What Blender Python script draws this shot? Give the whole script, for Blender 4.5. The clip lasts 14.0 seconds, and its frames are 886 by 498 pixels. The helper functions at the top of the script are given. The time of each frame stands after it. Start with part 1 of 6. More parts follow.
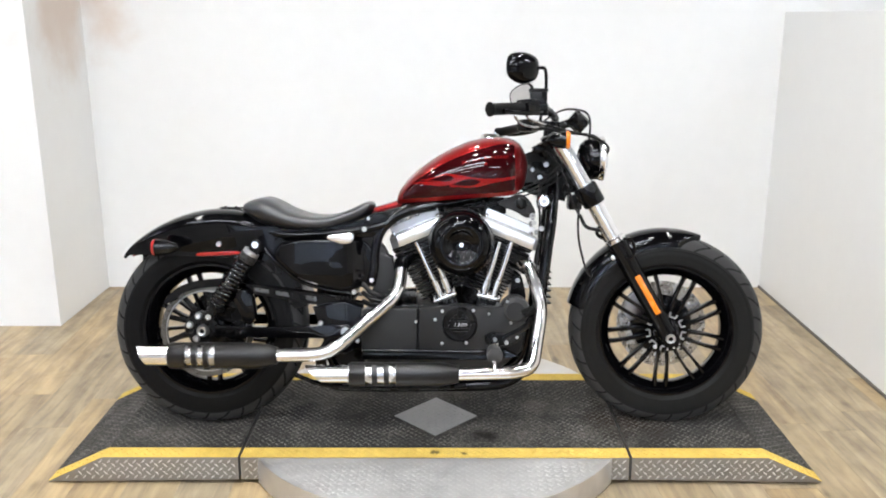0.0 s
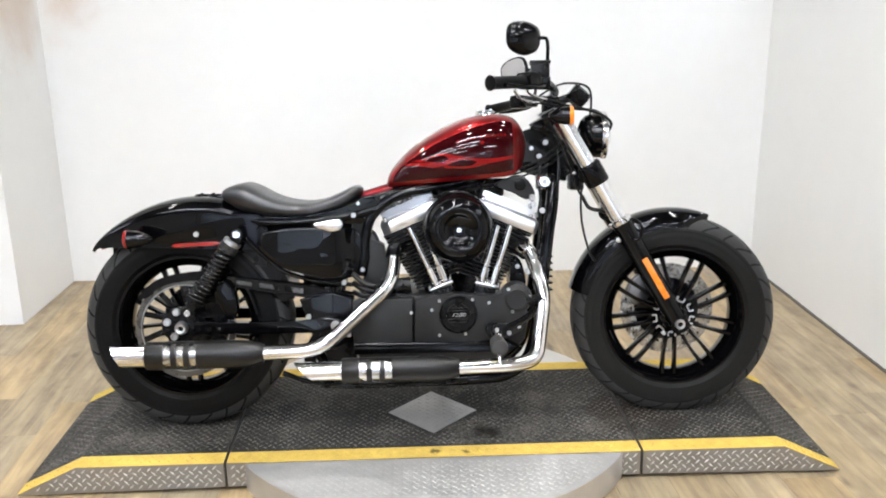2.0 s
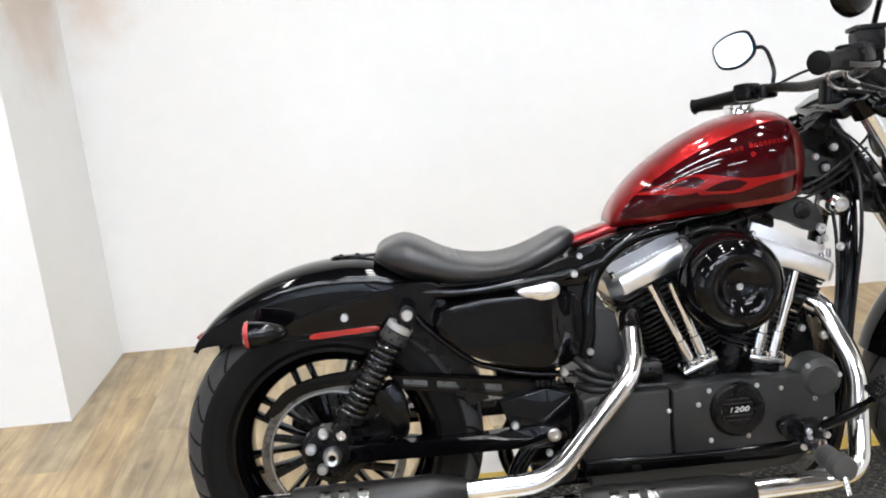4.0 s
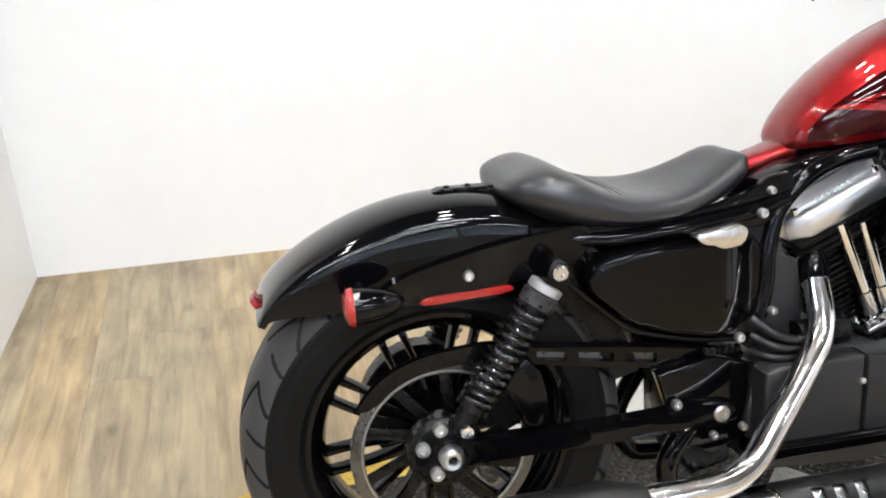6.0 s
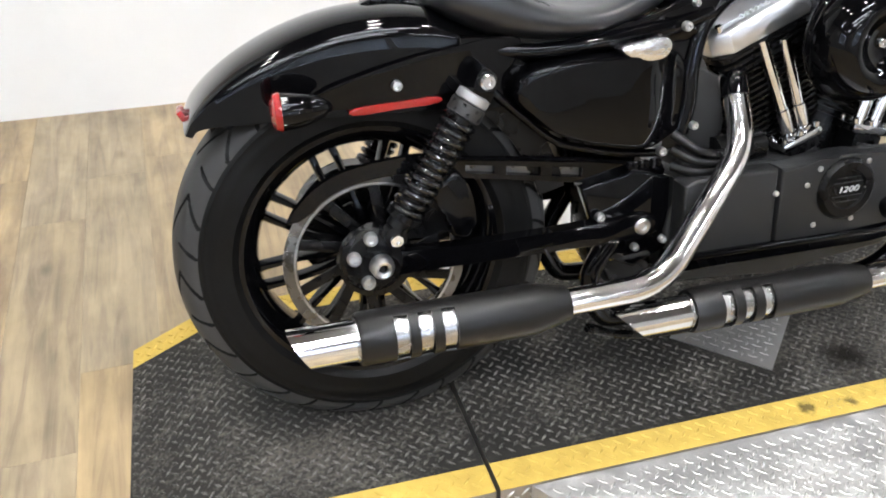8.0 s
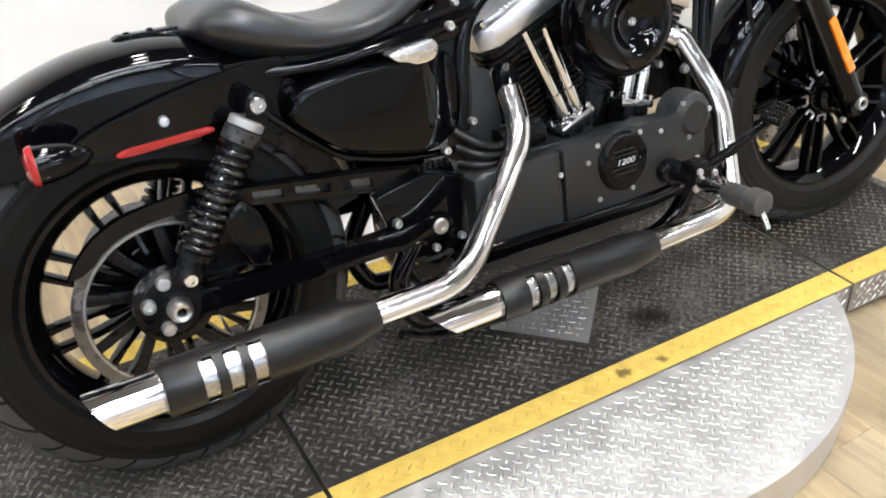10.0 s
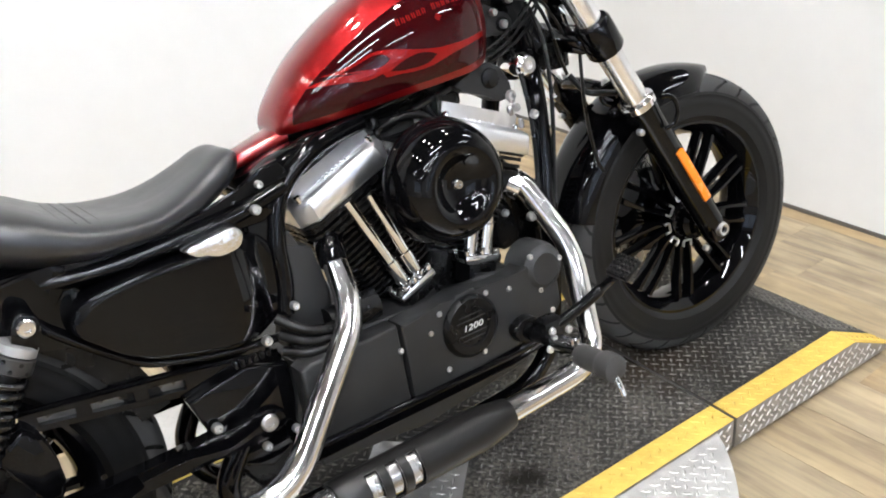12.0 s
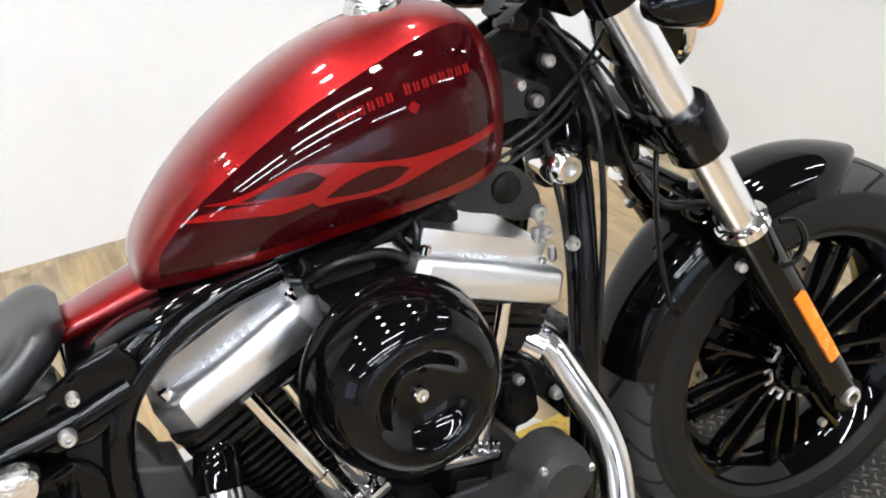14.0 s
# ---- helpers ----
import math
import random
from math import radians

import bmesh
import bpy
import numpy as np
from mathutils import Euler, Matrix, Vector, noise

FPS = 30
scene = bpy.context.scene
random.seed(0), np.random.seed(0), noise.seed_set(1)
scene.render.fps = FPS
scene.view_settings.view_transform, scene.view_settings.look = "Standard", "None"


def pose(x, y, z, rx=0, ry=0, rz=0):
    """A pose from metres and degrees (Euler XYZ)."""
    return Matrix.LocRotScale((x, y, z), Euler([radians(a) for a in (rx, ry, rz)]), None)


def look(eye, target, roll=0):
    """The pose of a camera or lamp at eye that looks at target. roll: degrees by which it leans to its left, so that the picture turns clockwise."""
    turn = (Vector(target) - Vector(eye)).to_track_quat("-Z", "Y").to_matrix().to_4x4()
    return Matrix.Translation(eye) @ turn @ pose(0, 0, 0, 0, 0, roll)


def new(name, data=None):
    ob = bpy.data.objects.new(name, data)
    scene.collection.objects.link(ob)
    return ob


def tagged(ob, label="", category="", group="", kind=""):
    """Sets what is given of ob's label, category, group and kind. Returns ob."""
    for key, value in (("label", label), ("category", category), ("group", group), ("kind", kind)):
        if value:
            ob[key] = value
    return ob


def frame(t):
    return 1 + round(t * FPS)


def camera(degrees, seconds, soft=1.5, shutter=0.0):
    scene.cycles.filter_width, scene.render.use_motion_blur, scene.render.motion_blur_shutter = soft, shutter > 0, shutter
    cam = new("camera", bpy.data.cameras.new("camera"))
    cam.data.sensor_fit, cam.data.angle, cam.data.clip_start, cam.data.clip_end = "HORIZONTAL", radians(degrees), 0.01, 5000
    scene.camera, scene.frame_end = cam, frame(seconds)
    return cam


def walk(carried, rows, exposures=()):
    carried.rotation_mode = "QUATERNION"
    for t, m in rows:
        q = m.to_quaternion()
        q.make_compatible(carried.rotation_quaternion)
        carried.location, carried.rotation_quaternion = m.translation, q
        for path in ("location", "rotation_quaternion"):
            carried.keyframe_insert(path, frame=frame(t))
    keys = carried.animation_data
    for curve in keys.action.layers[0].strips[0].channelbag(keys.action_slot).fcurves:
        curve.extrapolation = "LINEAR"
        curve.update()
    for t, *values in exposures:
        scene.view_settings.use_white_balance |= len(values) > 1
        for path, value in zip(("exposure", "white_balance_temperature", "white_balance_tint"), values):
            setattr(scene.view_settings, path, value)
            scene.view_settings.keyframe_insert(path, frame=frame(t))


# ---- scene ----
cam = camera(53.7, 14.0, soft=1.9)
PATH = [
    (0, (0.032, -2.8, 1.425), (0.027, -0.867, 0.908), 0.0),
    (0.5, (0.013, -2.793, 1.446), (0.02, -0.862, 0.927), 0.0),
    (1, (0.012, -2.778, 1.434), (0.023, -0.845, 0.923), 0.4),
    (1.5, (-0.023, -2.719, 1.412), (0.026, -0.786, 0.901), 0.7),
    (2, (-0.061, -2.624, 1.386), (0.014, -0.704, 0.832), -0.6),
    (2.5, (-0.14, -2.382, 1.368), (-0.194, -0.472, 0.775), -0.6),
    (3, (-0.312, -2.138, 1.397), (-0.375, -0.244, 0.757), -2.3),
    (3.5, (-0.417, -1.99, 1.333), (-0.462, -0.069, 0.781), -4.6),
    (3.7, (-0.468, -1.899, 1.323), (-0.471, 0.026, 0.779), -4.8),
    (5.8, (-0.976, -1.202, 1.308), (-0.598, 0.605, 0.539), -2.0),
    (6, (-0.98, -1.208, 1.289), (-0.608, 0.575, 0.464), -1.7),
    (6.5, (-0.981, -1.232, 1.248), (-0.623, 0.497, 0.31), -1.8),
    (7, (-0.977, -1.252, 1.226), (-0.622, 0.43, 0.204), -1.8),
    (7.2, (-0.981, -1.261, 1.212), (-0.625, 0.403, 0.162), -1.1),
    (9.3, (-0.94, -1.288, 1.201), (-0.297, 0.275, 0.132), -1.9),
    (9.5, (-0.932, -1.291, 1.197), (-0.272, 0.271, 0.137), -2.4),
    (9.8, (-0.926, -1.286, 1.188), (-0.186, 0.238, 0.125), -2.6),
    (10, (-0.911, -1.289, 1.202), (-0.111, 0.21, 0.148), -2.8),
    (10.5, (-0.887, -1.303, 1.24), (0.061, 0.167, 0.27), -3.7),
    (11, (-0.88, -1.319, 1.263), (0.181, 0.115, 0.36), -2.5),
    (11.5, (-0.805, -1.301, 1.265), (0.232, 0.159, 0.374), -4.9),
    (12, (-0.656, -1.219, 1.272), (0.322, 0.274, 0.37), -5.1),
    (12.5, (-0.537, -1.172, 1.267), (0.322, 0.429, 0.429), -2.8),
    (12.8, (-0.474, -1.155, 1.299), (0.319, 0.456, 0.418), -3.5),
    (13, (-0.444, -1.124, 1.293), (0.363, 0.49, 0.431), -3.3),
    (13.5, (-0.306, -0.924, 1.306), (0.557, 0.601, 0.342), -0.3),
    (14, (-0.179, -0.753, 1.294), (0.575, 0.778, 0.251), -3.7),
]
walk(cam, [(t, look(eye, target, roll)) for t, eye, target, roll in PATH],
     exposures=((0.0, -0.01), (2.0, 0.02), (3.6, -0.02), (6.0, 0.12), (10.0, 0.12), (14.0, 0.09)))

# ---- light ----
world = bpy.data.worlds.new("world")
scene.world = world
world.use_nodes = True
wbg = world.node_tree.nodes["Background"]
wbg.inputs[0].default_value = (0.75, 0.8, 0.9, 1)
wbg.inputs[1].default_value = 0.05

SPOT = 245.0      # strength of the round downlights
TUBE = 118.0      # strength of the long battens
DAY = 1.0         # strength of the daylight outside the windows


# ---- materials ----
def mat(name, color, rough=0.5, metal=0.0, coat=0.0, vary=0.12, scale=30.0, bump=0.0, bscale=200.0, rvary=0.08,
        emit=0.0, flake=0.0, coat_rough=0.03, spec=0.5, coat_ior=1.5, big=2.5):
    m = bpy.data.materials.new(name)
    m.use_nodes = True
    nt = m.node_tree
    b = nt.nodes["Principled BSDF"]
    b.inputs["Metallic"].default_value = metal
    b.inputs["Coat Weight"].default_value = coat
    b.inputs["Coat IOR"].default_value = coat_ior
    b.inputs["Coat Roughness"].default_value = coat_rough
    b.inputs["Specular IOR Level"].default_value = spec
    tc = nt.nodes.new("ShaderNodeTexCoord")
    n1 = nt.nodes.new("ShaderNodeTexNoise")
    n1.inputs["Scale"].default_value = scale
    n1.inputs["Detail"].default_value = 6
    n2 = nt.nodes.new("ShaderNodeTexNoise")
    n2.inputs["Scale"].default_value = big
    n2.inputs["Detail"].default_value = 3
    for n in (n1, n2):
        nt.links.new(tc.outputs["Object"], n.inputs["Vector"])
    add = nt.nodes.new("ShaderNodeMath")
    add.operation = "ADD"
    nt.links.new(n1.outputs["Fac"], add.inputs[0])
    nt.links.new(n2.outputs["Fac"], add.inputs[1])
    val = nt.nodes.new("ShaderNodeMapRange")
    val.inputs["From Min"].default_value = 0.6
    val.inputs["From Max"].default_value = 1.4
    val.inputs["To Min"].default_value = 1 - vary
    val.inputs["To Max"].default_value = 1 + vary
    nt.links.new(add.outputs[0], val.inputs["Value"])
    mul = nt.nodes.new("ShaderNodeVectorMath")
    mul.operation = "SCALE"
    mul.inputs[0].default_value = color
    nt.links.new(val.outputs[0], mul.inputs["Scale"])
    nt.links.new(mul.outputs[0], b.inputs["Base Color"])
    rr = nt.nodes.new("ShaderNodeMapRange")
    rr.inputs["From Min"].default_value = 0.3
    rr.inputs["From Max"].default_value = 0.7
    rr.inputs["To Min"].default_value = max(0.0, rough - rvary)
    rr.inputs["To Max"].default_value = min(1.0, rough + rvary)
    nt.links.new(n1.outputs["Fac"], rr.inputs["Value"])
    nt.links.new(rr.outputs[0], b.inputs["Roughness"])
    if bump > 0:
        nb = nt.nodes.new("ShaderNodeTexNoise")
        nb.inputs["Scale"].default_value = bscale
        nb.inputs["Detail"].default_value = 4
        nt.links.new(tc.outputs["Object"], nb.inputs["Vector"])
        bp = nt.nodes.new("ShaderNodeBump")
        bp.inputs["Strength"].default_value = bump
        bp.inputs["Distance"].default_value = 0.002
        nt.links.new(nb.outputs["Fac"], bp.inputs["Height"])
        nt.links.new(bp.outputs[0], b.inputs["Normal"])
    if flake > 0:
        vo = nt.nodes.new("ShaderNodeTexVoronoi")
        vo.inputs["Scale"].default_value = 900
        nt.links.new(tc.outputs["Object"], vo.inputs["Vector"])
        mix = nt.nodes.new("ShaderNodeVectorMath")
        mix.operation = "SCALE"
        fm = nt.nodes.new("ShaderNodeMapRange")
        fm.inputs["To Min"].default_value = 1 - flake
        fm.inputs["To Max"].default_value = 1 + flake
        nt.links.new(vo.outputs["Color"], fm.inputs["Value"])
        nt.links.new(mul.outputs[0], mix.inputs[0])
        nt.links.new(fm.outputs[0], mix.inputs["Scale"])
        nt.links.new(mix.outputs[0], b.inputs["Base Color"])
    if emit > 0:
        b.inputs["Emission Color"].default_value = (*color, 1)
        b.inputs["Emission Strength"].default_value = emit
    return m


def wood_mat():
    m = mat("vinyl_plank", (0.45, 0.33, 0.20), 0.42, vary=0.0)
    nt = m.node_tree
    b = nt.nodes["Principled BSDF"]
    oi = nt.nodes.new("ShaderNodeObjectInfo")
    tc = nt.nodes.new("ShaderNodeTexCoord")
    off = nt.nodes.new("ShaderNodeVectorMath")
    off.operation = "MULTIPLY_ADD"
    off.inputs[1].default_value = (19.0, 1.5, 1.0)
    comb = nt.nodes.new("ShaderNodeCombineXYZ")
    sc = nt.nodes.new("ShaderNodeMath")
    sc.operation = "MULTIPLY"
    sc.inputs[1].default_value = 37.0
    nt.links.new(oi.outputs["Random"], sc.inputs[0])
    nt.links.new(sc.outputs[0], comb.inputs[0])
    nt.links.new(sc.outputs[0], comb.inputs[1])
    nt.links.new(tc.outputs["Object"], off.inputs[0])
    nt.links.new(comb.outputs[0], off.inputs[2])
    n = nt.nodes.new("ShaderNodeTexNoise")
    n.inputs["Scale"].default_value = 1.6
    n.inputs["Detail"].default_value = 8
    n.inputs["Roughness"].default_value = 0.62
    n.inputs["Distortion"].default_value = 0.6
    nt.links.new(off.outputs[0], n.inputs["Vector"])
    ramp = nt.nodes.new("ShaderNodeValToRGB")
    cr = ramp.color_ramp
    cr.elements[0].position, cr.elements[0].color = 0.28, (0.25, 0.185, 0.115, 1)
    cr.elements[1].position, cr.elements[1].color = 0.70, (0.51, 0.392, 0.240, 1)
    e = cr.elements.new(0.43)
    e.color = (0.345, 0.265, 0.172, 1)
    e = cr.elements.new(0.53)
    e.color = (0.42, 0.325, 0.200, 1)
    nt.links.new(n.outputs["Fac"], ramp.inputs[0])
    mr = nt.nodes.new("ShaderNodeMapRange")
    mr.inputs["To Min"].default_value = 0.74
    mr.inputs["To Max"].default_value = 0.96
    nt.links.new(oi.outputs["Random"], mr.inputs["Value"])
    mul = nt.nodes.new("ShaderNodeVectorMath")
    mul.operation = "SCALE"
    mott = nt.nodes.new("ShaderNodeTexNoise")
    mott.inputs["Scale"].default_value = 2.6
    mott.inputs["Detail"].default_value = 5
    squash = nt.nodes.new("ShaderNodeVectorMath")
    squash.operation = "MULTIPLY"
    squash.inputs[1].default_value = (0.25, 1.3, 1.0)
    nt.links.new(off.outputs[0], squash.inputs[0])
    nt.links.new(squash.outputs[0], mott.inputs["Vector"])
    mm = nt.nodes.new("ShaderNodeMapRange")
    mm.inputs["From Min"].default_value = 0.33
    mm.inputs["From Max"].default_value = 0.60
    mm.inputs["To Min"].default_value = 0.74
    mm.inputs["To Max"].default_value = 1.08
    nt.links.new(mott.outputs["Fac"], mm.inputs["Value"])
    tone = nt.nodes.new("ShaderNodeMath")
    tone.operation = "MULTIPLY"
    nt.links.new(mr.outputs[0], tone.inputs[0])
    nt.links.new(mm.outputs[0], tone.inputs[1])
    nt.links.new(ramp.outputs[0], mul.inputs[0])
    nt.links.new(tone.outputs[0], mul.inputs["Scale"])
    # each plank leans to a yellower or a greyer tan
    odd = nt.nodes.new("ShaderNodeMath")
    odd.operation = "MULTIPLY"
    odd.inputs[1].default_value = 13.7
    nt.links.new(oi.outputs["Random"], odd.inputs[0])
    fr = nt.nodes.new("ShaderNodeMath")
    fr.operation = "FRACT"
    nt.links.new(odd.outputs[0], fr.inputs[0])
    hue = nt.nodes.new("ShaderNodeMix")
    hue.data_type = "RGBA"
    hue.inputs[6].default_value = (1.10, 1.02, 0.86, 1)
    hue.inputs[7].default_value = (0.90, 0.93, 0.97, 1)
    nt.links.new(fr.outputs[0], hue.inputs[0])
    tinted = nt.nodes.new("ShaderNodeVectorMath")
    tinted.operation = "MULTIPLY"
    nt.links.new(mul.outputs[0], tinted.inputs[0])
    nt.links.new(hue.outputs[2], tinted.inputs[1])
    # scattered knots
    stretch = nt.nodes.new("ShaderNodeVectorMath")
    stretch.operation = "MULTIPLY"
    stretch.inputs[1].default_value = (0.42, 2.6, 1.0)
    nt.links.new(off.outputs[0], stretch.inputs[0])
    vor = nt.nodes.new("ShaderNodeTexVoronoi")
    vor.inputs["Scale"].default_value = 0.95
    nt.links.new(stretch.outputs[0], vor.inputs["Vector"])
    knot = nt.nodes.new("ShaderNodeMapRange")
    knot.inputs["From Min"].default_value = 0.03
    knot.inputs["From Max"].default_value = 0.17
    knot.inputs["To Min"].default_value = 0.55
    knot.inputs["To Max"].default_value = 1.0
    nt.links.new(vor.outputs["Distance"], knot.inputs["Value"])
    spotted = nt.nodes.new("ShaderNodeVectorMath")
    spotted.operation = "SCALE"
    nt.links.new(tinted.outputs[0], spotted.inputs[0])
    nt.links.new(knot.outputs[0], spotted.inputs["Scale"])
    nt.links.new(spotted.outputs[0], b.inputs["Base Color"])
    return m


def worn_mat(name, color, bare, amount, rough=0.45, scale=9.0):
    """Paint on tread plate, rubbed off in patches."""
    m = mat(name, color, rough, vary=0.2, bump=0.15, bscale=300, spec=0.05)
    nt = m.node_tree
    b = nt.nodes["Principled BSDF"]
    src = b.inputs["Base Color"].links[0].from_socket
    tc = nt.nodes.new("ShaderNodeTexCoord")
    n = nt.nodes.new("ShaderNodeTexNoise")
    n.inputs["Scale"].default_value = scale
    n.inputs["Detail"].default_value = 10
    n.inputs["Roughness"].default_value = 0.7
    nt.links.new(tc.outputs["Object"], n.inputs["Vector"])
    fine = nt.nodes.new("ShaderNodeTexNoise")
    fine.inputs["Scale"].default_value = scale * 22
    fine.inputs["Detail"].default_value = 6
    nt.links.new(tc.outputs["Object"], fine.inputs["Vector"])
    both = nt.nodes.new("ShaderNodeMix")
    both.inputs[0].default_value = 0.45
    nt.links.new(n.outputs["Fac"], both.inputs[2])
    nt.links.new(fine.outputs["Fac"], both.inputs[3])
    r = nt.nodes.new("ShaderNodeMapRange")
    r.inputs["From Min"].default_value = 0.56 - amount
    r.inputs["From Max"].default_value = 0.68 - amount
    nt.links.new(both.outputs[0], r.inputs["Value"])
    mx = nt.nodes.new("ShaderNodeMix")
    mx.data_type = "RGBA"
    nt.links.new(r.outputs[0], mx.inputs[0])
    nt.links.new(src, mx.inputs[6])
    mx.inputs[7].default_value = (*bare, 1)
    nt.links.new(mx.outputs[2], b.inputs["Base Color"])
    mt = nt.nodes.new("ShaderNodeMath")
    mt.operation = "MULTIPLY"
    mt.inputs[1].default_value = 0.1
    nt.links.new(r.outputs[0], mt.inputs[0])
    nt.links.new(mt.outputs[0], b.inputs["Metallic"])
    return m


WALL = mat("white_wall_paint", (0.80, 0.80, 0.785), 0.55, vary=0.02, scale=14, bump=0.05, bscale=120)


def tint_patch(m, centre, radius, tint, soft=True):
    """An uneven tint round a place."""
    nt = m.node_tree
    b = nt.nodes["Principled BSDF"]
    src = b.inputs["Base Color"].links[0].from_socket
    geo = nt.nodes.new("ShaderNodeNewGeometry")
    d = nt.nodes.new("ShaderNodeVectorMath")
    d.operation = "DISTANCE"
    d.inputs[1].default_value = centre
    nt.links.new(geo.outputs["Position"], d.inputs[0])
    n = nt.nodes.new("ShaderNodeTexNoise")
    n.inputs["Scale"].default_value = 2.0 / radius
    n.inputs["Detail"].default_value = 5
    nt.links.new(geo.outputs["Position"], n.inputs["Vector"])
    add = nt.nodes.new("ShaderNodeMath")
    add.operation = "MULTIPLY_ADD"
    add.inputs[1].default_value = radius * 1.4
    nt.links.new(n.outputs["Fac"], add.inputs[0])
    nt.links.new(d.outputs["Value"], add.inputs[2])
    r = nt.nodes.new("ShaderNodeMapRange")
    r.interpolation_type = "SMOOTHSTEP"
    r.inputs["From Min"].default_value = radius * 1.7
    r.inputs["From Max"].default_value = radius * (0.9 if soft else 1.3)
    nt.links.new(add.outputs[0], r.inputs["Value"])
    mx = nt.nodes.new("ShaderNodeMix")
    mx.data_type = "RGBA"
    nt.links.new(r.outputs[0], mx.inputs[0])
    nt.links.new(src, mx.inputs[6])
    mx.inputs[7].default_value = (*tint, 1)
    nt.links.new(mx.outputs[2], b.inputs["Base Color"])


# uneven beige tint high in the left corner of the white walls
tint_patch(WALL, (-1.79, 1.50, 1.50), 0.46, (0.66, 0.57, 0.50))
CEIL = mat("grey_ceiling_paint", (0.15, 0.15, 0.152), 0.8, vary=0.1)
FARWALL = mat("far_wall_paint", (0.58, 0.567, 0.55), 0.8, vary=0.2, scale=3)
DAYM = mat("overcast_daylight", (0.80, 0.92, 1.10), 0.5, emit=DAY, vary=0)
GLASS = mat("clear_window_glass", (1.0, 1.0, 1.0), 0.02, vary=0, rvary=0)
GLASS.node_tree.nodes["Principled BSDF"].inputs["Transmission Weight"].default_value = 1.0
SPOTM = mat("downlight_diffuser", (1.0, 0.985, 0.96), 0.5, emit=SPOT, vary=0)
LAMPM = mat("batten_diffuser", (0.92, 0.965, 1.05), 0.5, emit=TUBE, vary=0)
HOUSING = mat("lamp_housing", (0.5, 0.5, 0.5), 0.5)
WOOD = wood_mat()
SLAB = mat("wood_look_floor", (0.36, 0.28, 0.175), 0.5, vary=0.2, scale=4)
BASEB = mat("grey_skirting", (0.12, 0.11, 0.10), 0.6)
PLATE = worn_mat("black_painted_tread_plate", (0.030, 0.0282, 0.0256), (0.105, 0.096, 0.083), 0.065, 0.52, 5.0)
LOZ = worn_mat("rubbed_tread_lozenge", (0.050, 0.0475, 0.044), (0.175, 0.166, 0.151), 0.11, 0.44, 14.0)
# a dark oil stain on the plate and its bars
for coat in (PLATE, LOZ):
    tint_patch(coat, (0.165, -0.185, 0.092), 0.055, (0.014, 0.012, 0.010))
# a browner patch towards the front wheel, a darker one towards the rear
tint_patch(PLATE, (0.66, -0.05, 0.092), 0.20, (0.028, 0.021, 0.015))
tint_patch(PLATE, (-0.50, -0.02, 0.092), 0.14, (0.015, 0.014, 0.013))
YEL = worn_mat("yellow_safety_paint", (0.56, 0.395, 0.095), (0.34, 0.27, 0.14), -0.04, 0.60)
EDGE = mat("bare_edge_plate", (0.30, 0.285, 0.265), 0.40, metal=0.7, vary=0.2, scale=22, rvary=0.12, bump=0.1)
STEEL = mat("bare_tread_plate", (0.60, 0.59, 0.575), 0.46, metal=0.8, vary=0.14, scale=25, rvary=0.12, bump=0.1)
# dark smudges on the near yellow stripe
tint_patch(YEL, (0.0, -0.298, 0.0925), 0.022, (0.16, 0.12, 0.04))
tint_patch(YEL, (0.09, -0.305, 0.0925), 0.016, (0.16, 0.12, 0.04))
STEELD = mat("dull_tread_plate", (0.34, 0.332, 0.322), 0.42, metal=0.7, vary=0.2, scale=25, rvary=0.12, bump=0.1)
BLACK = mat("gloss_black_paint", (0.0015, 0.0015, 0.0018), 0.3, coat=1.0, vary=0.1, rvary=0.02, spec=0.0, coat_ior=1.31, coat_rough=0.02)
SATIN = mat("satin_black_powder_coat", (0.003, 0.003, 0.0032), 0.28, vary=0.12, spec=0.19)
MUFF = mat("satin_black_shield", (0.0075, 0.0070, 0.0067), 0.33, vary=0.10, spec=0.30, rvary=0.05)
WRINK = mat("wrinkle_black_coat", (0.0135, 0.0135, 0.0138), 0.46, vary=0.15, bump=0.25, bscale=1100, spec=0.34)
# lighter than the rubber of the rear tyre
RUBBERF = mat("front_tyre_rubber", (0.0085, 0.0083, 0.0081), 0.55, vary=0.3, scale=9, bump=0.08, bscale=500, spec=0.17)
BRAKED = mat("dark_brake_steel", (0.13, 0.128, 0.125), 0.30, metal=1.0, vary=0.15, scale=40)
BRAKE = mat("ground_brake_steel", (0.42, 0.415, 0.405), 0.24, metal=1.0, vary=0.12, scale=40)
RUBBER = mat("tyre_rubber", (0.0038, 0.0038, 0.0039), 0.42, vary=0.25, scale=12, bump=0.08, bscale=500, spec=0.12)
# scuffed, and lighter also for the light that falls on the tread
TREAD = mat("scuffed_lit_tread_rubber", (0.033, 0.0327, 0.0322), 0.52, vary=0.3, scale=18, bump=0.1, bscale=500, spec=0.25)
SEATM = mat("black_seat_vinyl", (0.0085, 0.0090, 0.0108), 0.31, vary=0.08, bump=0.07, bscale=420, rvary=0.03, spec=0.62)
PIPE = mat("polished_exhaust_chrome", (0.74, 0.725, 0.71), 0.11, metal=1.0, vary=0.03, rvary=0.05)
CHROME = mat("chrome", (0.76, 0.752, 0.745), 0.07, metal=1.0, vary=0.03, rvary=0.02)
ALU = mat("polished_cast_aluminium", (0.82, 0.825, 0.84), 0.35, metal=1.0, vary=0.05, scale=60, rvary=0.05)
CASTD = mat("dull_cast_aluminium", (0.36, 0.36, 0.365), 0.34, metal=1.0, vary=0.12, scale=40)
